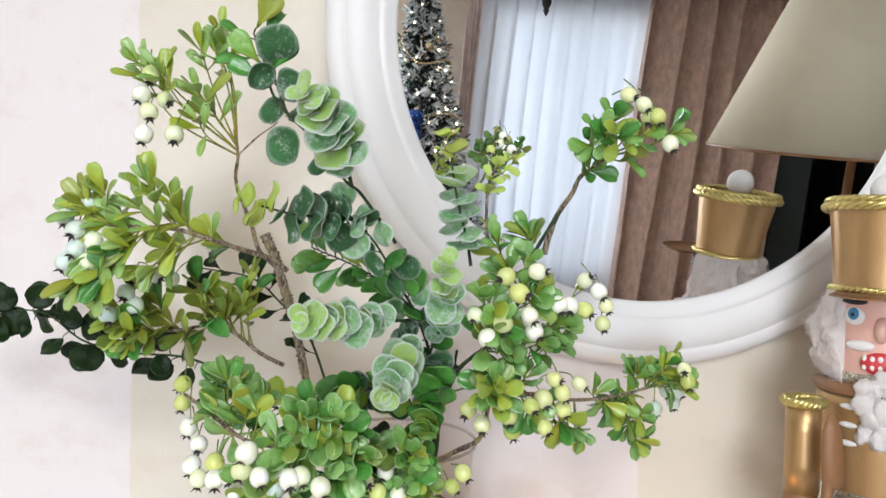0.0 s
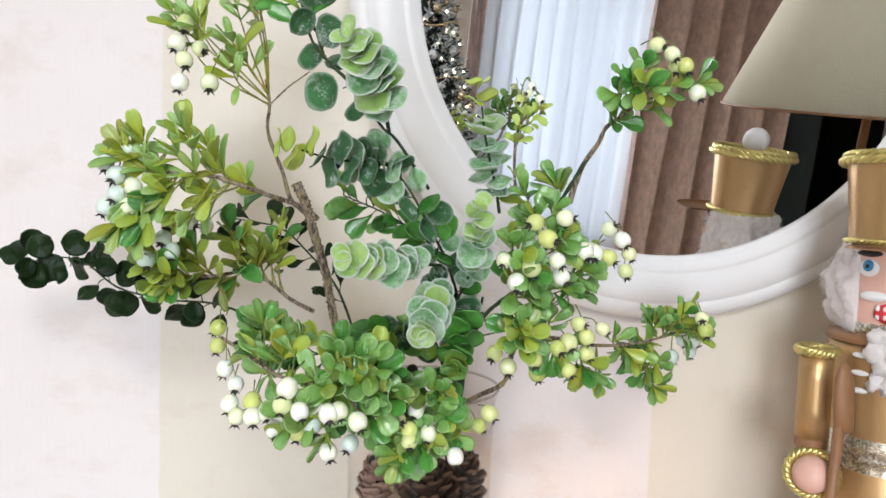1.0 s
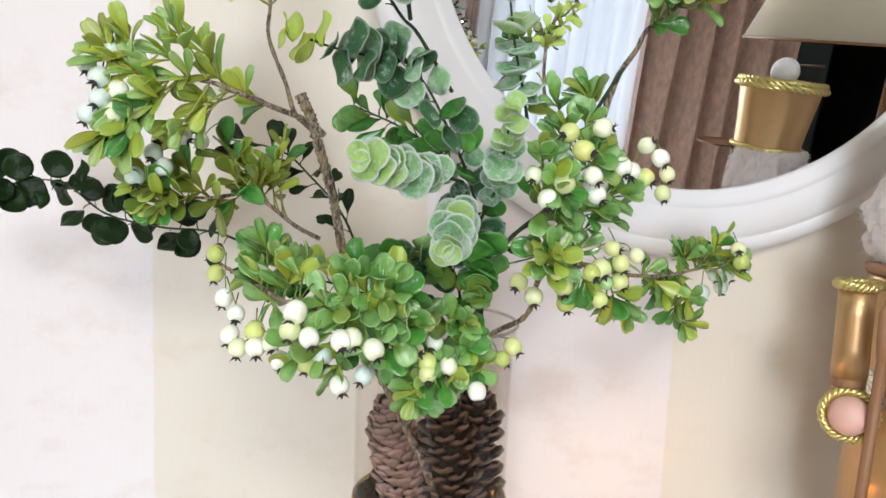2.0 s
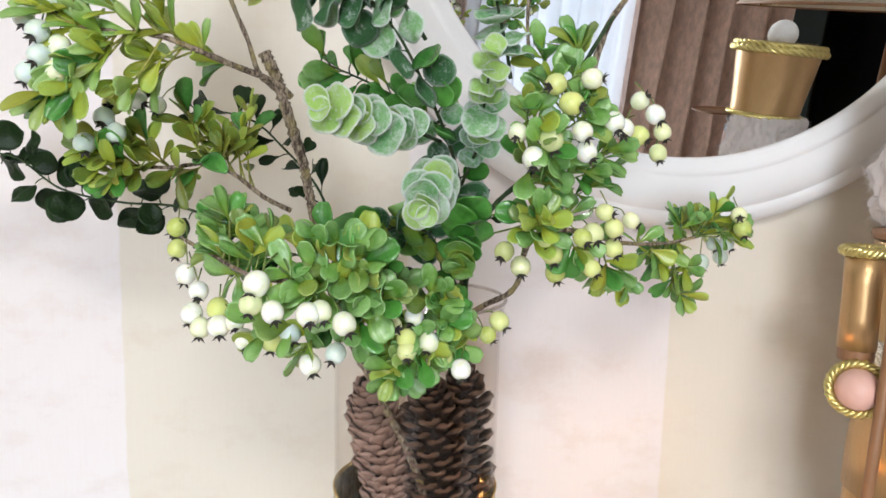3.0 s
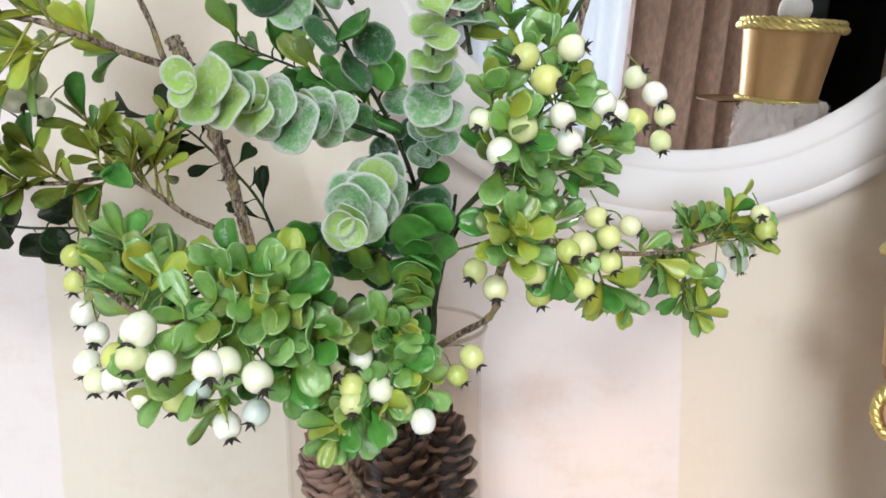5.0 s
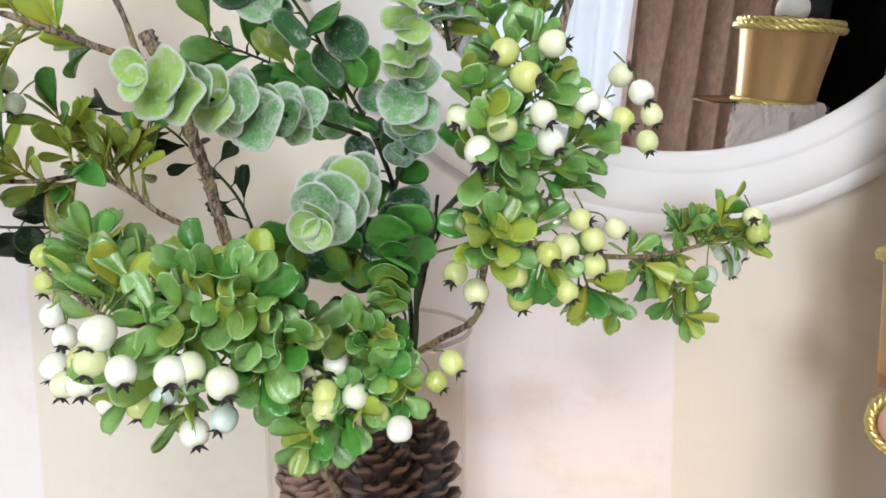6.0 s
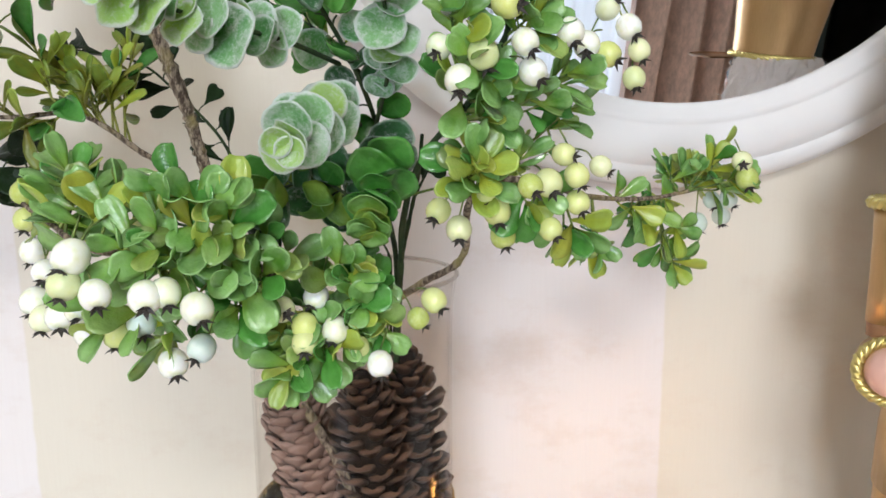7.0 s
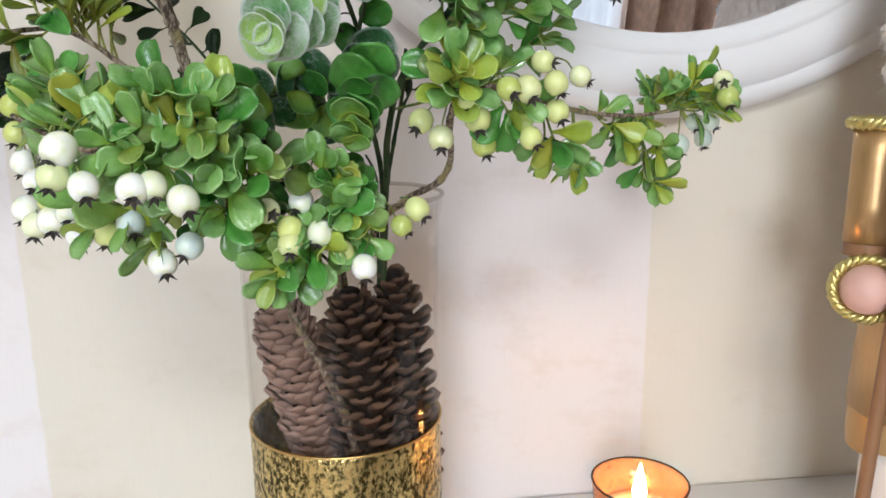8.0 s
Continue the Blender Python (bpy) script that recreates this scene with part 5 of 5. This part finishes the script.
berry_branch("short branch with glossy leaves and yellow green berries", [(0.01, -0.21, 0.885), (0.004, -0.23, 1.1), (-0.004, -0.3, 1.19), (0.008, -0.36, 1.205)], [(-0.001, -0.380, 1.245), (0.009, -0.380, 1.223), (0.016, -0.380, 1.240), (0.032, -0.360, 1.223), (0.036, -0.360, 1.202), (0.032, -0.370, 1.182), (-0.042, -0.380, 1.180), (-0.029, -0.385, 1.170), (-0.016, -0.385, 1.174), (-0.002, -0.380, 1.176), (-0.052, -0.380, 1.198), (-0.042, -0.380, 1.203), (-0.039, -0.390, 1.163), (0.014, -0.380, 1.202), (-0.023, -0.380, 1.197)], [(-0.035, -0.39, 1.212), (-0.015, -0.37, 1.215), (-0.022, -0.38, 1.198), (-0.022, -0.385, 1.189), (-0.003, -0.38, 1.195), (0.011, -0.37, 1.18), (0.025, -0.376, 1.17), (0.052, -0.35, 1.193), (0.064, -0.34, 1.203), (0.016, -0.36, 1.225)], "green", 0.030, 0.0086, 0.003, unripe=0.7, per_tip=5, fill=0.2)
berry_branch("branch with round green leaves and white berries before the mirror", [(0.030, -0.185, 0.885), (0.040, -0.215, 1.090), (0.044, -0.250, 1.187), (0.047, -0.280, 1.255), (0.060, -0.310, 1.302), (0.088, -0.350, 1.339), (0.108, -0.370, 1.378), (0.117, -0.360, 1.411), (0.138, -0.350, 1.446), (0.156, -0.340, 1.472)], [(0.072, -0.400, 1.389), (0.092, -0.370, 1.423), (0.114, -0.360, 1.430), (0.070, -0.390, 1.362), (0.108, -0.360, 1.330), (0.111, -0.380, 1.354), (0.146, -0.350, 1.345), (0.188, -0.280, 1.340), (0.133, -0.380, 1.392), (0.079, -0.410, 1.371), (0.119, -0.340, 1.456), (0.082, -0.350, 1.448), (0.170, -0.340, 1.361), (0.128, -0.380, 1.396), (0.097, -0.380, 1.345)], [(0.102, -0.406, 1.392), (0.120, -0.400, 1.412), (0.091, -0.400, 1.407), (0.114, -0.400, 1.371), (0.121, -0.390, 1.355), (0.147, -0.380, 1.380), (0.064, -0.390, 1.369), (0.089, -0.400, 1.364), (0.075, -0.400, 1.349), (0.184, -0.340, 1.401), (0.201, -0.335, 1.390), (0.185, -0.340, 1.371), (0.211, -0.330, 1.375), (0.208, -0.330, 1.356), (0.167, -0.350, 1.376)], "green", 0.031, 0.0088, 0.003, unripe=0.25, per_tip=5, second="olive", fill=0.8, stem_material=M_DARKSTEM)
berry_branch("high branch end with a tuft of leaves and berries", [(0.143, -0.330, 1.427), (0.152, -0.336, 1.463), (0.169, -0.336, 1.490), (0.176, -0.340, 1.507), (0.189, -0.360, 1.520), (0.198, -0.380, 1.535)], [(0.168, -0.400, 1.562), (0.163, -0.400, 1.541), (0.186, -0.410, 1.566), (0.199, -0.420, 1.545), (0.225, -0.410, 1.548), (0.257, -0.410, 1.560), (0.184, -0.360, 1.514), (0.214, -0.400, 1.522), (0.184, -0.430, 1.542), (0.172, -0.420, 1.548), (0.260, -0.400, 1.551)], [(0.202, -0.400, 1.580), (0.213, -0.410, 1.570), (0.227, -0.410, 1.560), (0.223, -0.400, 1.562), (0.240, -0.410, 1.535)], "green", 0.027, 0.0082, 0.0032, per_tip=5, fill=0.2)
berry_branch("long side branch with yellow green berries reaching along the wall", [(0.020, -0.180, 0.885), (0.022, -0.190, 1.080), (0.032, -0.220, 1.161), (0.060, -0.265, 1.199), (0.087, -0.270, 1.214), (0.096, -0.280, 1.233), (0.091, -0.320, 1.266), (0.098, -0.350, 1.285), (0.129, -0.350, 1.286), (0.186, -0.310, 1.271), (0.254, -0.260, 1.265), (0.317, -0.220, 1.270)], [(0.083, -0.370, 1.297), (0.089, -0.380, 1.307), (0.134, -0.330, 1.309), (0.134, -0.345, 1.258), (0.178, -0.310, 1.234), (0.206, -0.280, 1.222), (0.258, -0.240, 1.245), (0.279, -0.220, 1.260), (0.292, -0.200, 1.290), (0.313, -0.200, 1.284), (0.296, -0.220, 1.191), (0.285, -0.220, 1.216), (0.351, -0.240, 1.282), (0.334, -0.220, 1.298), (0.241, -0.250, 1.252), (0.314, -0.210, 1.291), (0.097, -0.370, 1.292)], [(0.069, -0.330, 1.265), (0.082, -0.340, 1.253), (0.100, -0.360, 1.278), (0.105, -0.360, 1.267), (0.111, -0.350, 1.249), (0.118, -0.400, 1.286), (0.137, -0.370, 1.286), (0.149, -0.363, 1.304), (0.159, -0.360, 1.290), (0.182, -0.340, 1.295), (0.163, -0.350, 1.271), (0.144, -0.350, 1.253), (0.323, -0.200, 1.236), (0.336, -0.200, 1.257), (0.352, -0.200, 1.257), (0.351, -0.190, 1.241), (0.336, -0.250, 1.294), (0.341, -0.250, 1.280)], "green", 0.031, 0.0086, 0.0036, unripe=1.0, per_tip=6, fill=0.9, blue=(12, 13, 14, 15), mixed=0.3)
berry_branch("small sprig with tiny green buds", [(0.094, -0.350, 1.400), (0.082, -0.342, 1.440), (0.080, -0.345, 1.490), (0.089, -0.350, 1.518)], [(0.080, -0.340, 1.460), (0.078, -0.345, 1.493), (0.088, -0.350, 1.519), (0.100, -0.350, 1.511), (0.105, -0.350, 1.525), (0.082, -0.350, 1.507)], [(0.090, -0.350, 1.536), (0.102, -0.350, 1.531), (0.081, -0.350, 1.530), (0.093, -0.350, 1.544)], "fresh", 0.017, 0.0045, 0.0016, per_tip=4, second="green")
leafy_stem("long dark green main stem of the eucalyptus", [(0.030, -0.190, 0.885), (0.038, -0.205, 1.080), (0.042, -0.250, 1.210), (0.031, -0.300, 1.274), (0.027, -0.330, 1.323), (0.010, -0.360, 1.366), (-0.008, -0.390, 1.396), (-0.031, -0.410, 1.434), (-0.057, -0.430, 1.461)], 0.026, 26, ["mid", "deep", "frost"], start=0.45, thick=0.0026)
leafy_stem("upper stem with large dark round leaves", [(-0.013, -0.410, 1.435), (-0.044, -0.430, 1.476), (-0.058, -0.440, 1.487), (-0.082, -0.450, 1.518), (-0.106, -0.455, 1.540), (-0.120, -0.455, 1.576)], 0.031, 8, ["deep"], start=0.45)
stacked_stem("frosted eucalyptus stem with stacked round leaves", [(-0.052, -0.460, 1.481), (-0.060, -0.495, 1.509), (-0.071, -0.520, 1.528), (-0.085, -0.536, 1.543)], 0.026, 11, ["frost", "frost", "pale"], "pale", hold=0.2)
stacked_stem("frosted sprig with loose pairs of leaves", [(-0.039, -0.420, 1.452), (-0.063, -0.430, 1.456), (-0.099, -0.450, 1.457), (-0.141, -0.460, 1.467)], 0.026, 10, ["frost", "deep"], "fresh", 0.8, hold=0.05)
stacked_stem("frosted pale eucalyptus stem reaching forward", [(0.004, -0.370, 1.361), (-0.023, -0.430, 1.367), (-0.057, -0.475, 1.371), (-0.085, -0.514, 1.379)], 0.0255, 10, ["frost", "frost", "pale"], "pale", start=0.35, hold=0.24)
stacked_stem("upright frosted stem with a fresh green tip", [(0.063, -0.360, 1.414), (0.058, -0.360, 1.441), (0.045, -0.370, 1.485), (0.035, -0.380, 1.537)], 0.028, 8, ["frost", "pale"], "fresh", start=0.3)
stacked_stem("upright frosted stem crowned by a pale rosette", [(0.026, -0.340, 1.323), (0.035, -0.380, 1.362), (0.031, -0.420, 1.390), (0.029, -0.460, 1.422)], 0.025, 9, ["frost", "frost", "pale"], "pale", 1.3, hold=0.2)
stacked_stem("frosted rosette nodding forward", [(0.016, -0.360, 1.324), (-0.003, -0.400, 1.330), (-0.014, -0.450, 1.320), (-0.020, -0.478, 1.312)], 0.026, 8, ["frost", "frost", "pale"], "pale", hold=0.2)
stacked_stem("green stem hanging over the vase's rim", [(0.029, -0.320, 1.322), (0.033, -0.345, 1.303), (0.026, -0.370, 1.280), (0.019, -0.385, 1.257)], 0.029, 9, ["mid", "mid", "deep"], "green", hold=0.2)
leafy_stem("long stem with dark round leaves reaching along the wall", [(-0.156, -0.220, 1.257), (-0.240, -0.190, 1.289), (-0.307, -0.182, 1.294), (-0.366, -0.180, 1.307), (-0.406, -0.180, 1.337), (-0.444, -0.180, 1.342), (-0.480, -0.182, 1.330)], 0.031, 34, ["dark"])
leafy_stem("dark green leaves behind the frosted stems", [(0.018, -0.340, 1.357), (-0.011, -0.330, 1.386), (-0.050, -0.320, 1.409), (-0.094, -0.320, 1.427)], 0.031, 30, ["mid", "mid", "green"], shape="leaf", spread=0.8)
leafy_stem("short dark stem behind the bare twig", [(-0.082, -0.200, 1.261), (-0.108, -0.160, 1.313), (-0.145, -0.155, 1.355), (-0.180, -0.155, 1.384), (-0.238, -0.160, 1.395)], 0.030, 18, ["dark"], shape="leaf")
leafy_stem("dark green leaves in the middle of the bunch", [(0.026, -0.260, 1.212), (0.009, -0.300, 1.269), (-0.019, -0.320, 1.286), (-0.054, -0.330, 1.277)], 0.028, 24, ["mid", "green", "deep"])
leafy_stem("pale green leaf sprig at the top", [(-0.082, -0.450, 1.518), (-0.115, -0.455, 1.549), (-0.125, -0.450, 1.577), (-0.137, -0.440, 1.607)], 0.030, 8, ["mid", "green"], shape="leaf", start=0.5)


def wire(label, points, thick, thin, material):
    """A bare stem."""
    root = thing("bare_twig", points[0], label, "twig", "bare stems in the vase")
    bm = bmesh.new()
    o = Vector(points[0])
    tube(bm, smooth_path([Vector(p) - o for p in points], 8), thick, thin, 6, 0.25)
    part("stalk", bm, material, root)
    return root


wire("thin bare wire twig beside the upright branch", [(-0.178, -0.275, 1.522), (-0.158, -0.280, 1.541), (-0.146, -0.281, 1.550), (-0.134, -0.300, 1.555)], 0.0010, 0.0006, M_TWIG)
wire("dark green bare stem rising from the vase", [(0.036, -0.190, 0.885), (0.040, -0.205, 1.080), (0.046, -0.220, 1.196), (0.053, -0.240, 1.245), (0.060, -0.260, 1.285), (0.062, -0.280, 1.318)], 0.0022, 0.0014, M_DARKSTEM)
wire("short dark stem curving at the vase's rim", [(0.032, -0.195, 0.885), (0.036, -0.210, 1.080), (0.038, -0.230, 1.198), (0.036, -0.250, 1.221), (0.029, -0.270, 1.237)], 0.0014, 0.0009, M_DARKSTEM)
leafy_stem("small sprig with one dark leaf by the main stem", [(0.058, -0.254, 1.270), (0.063, -0.250, 1.279), (0.068, -0.250, 1.288)], 0.020, 2, ["dark"], shape="leaf", start=0.6)
# inner leaves; their darker tones also stand in for the bunch's shaded gaps
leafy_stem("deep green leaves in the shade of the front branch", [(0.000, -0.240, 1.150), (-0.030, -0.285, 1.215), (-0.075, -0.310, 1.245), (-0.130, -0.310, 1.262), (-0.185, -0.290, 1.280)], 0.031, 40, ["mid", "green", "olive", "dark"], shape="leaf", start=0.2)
leafy_stem("deep green leaves under the front branch", [(0.000, -0.240, 1.140), (-0.030, -0.300, 1.180), (-0.080, -0.340, 1.205), (-0.130, -0.350, 1.222)], 0.027, 26, ["mid", "olive", "green"], shape="leaf", start=0.2)
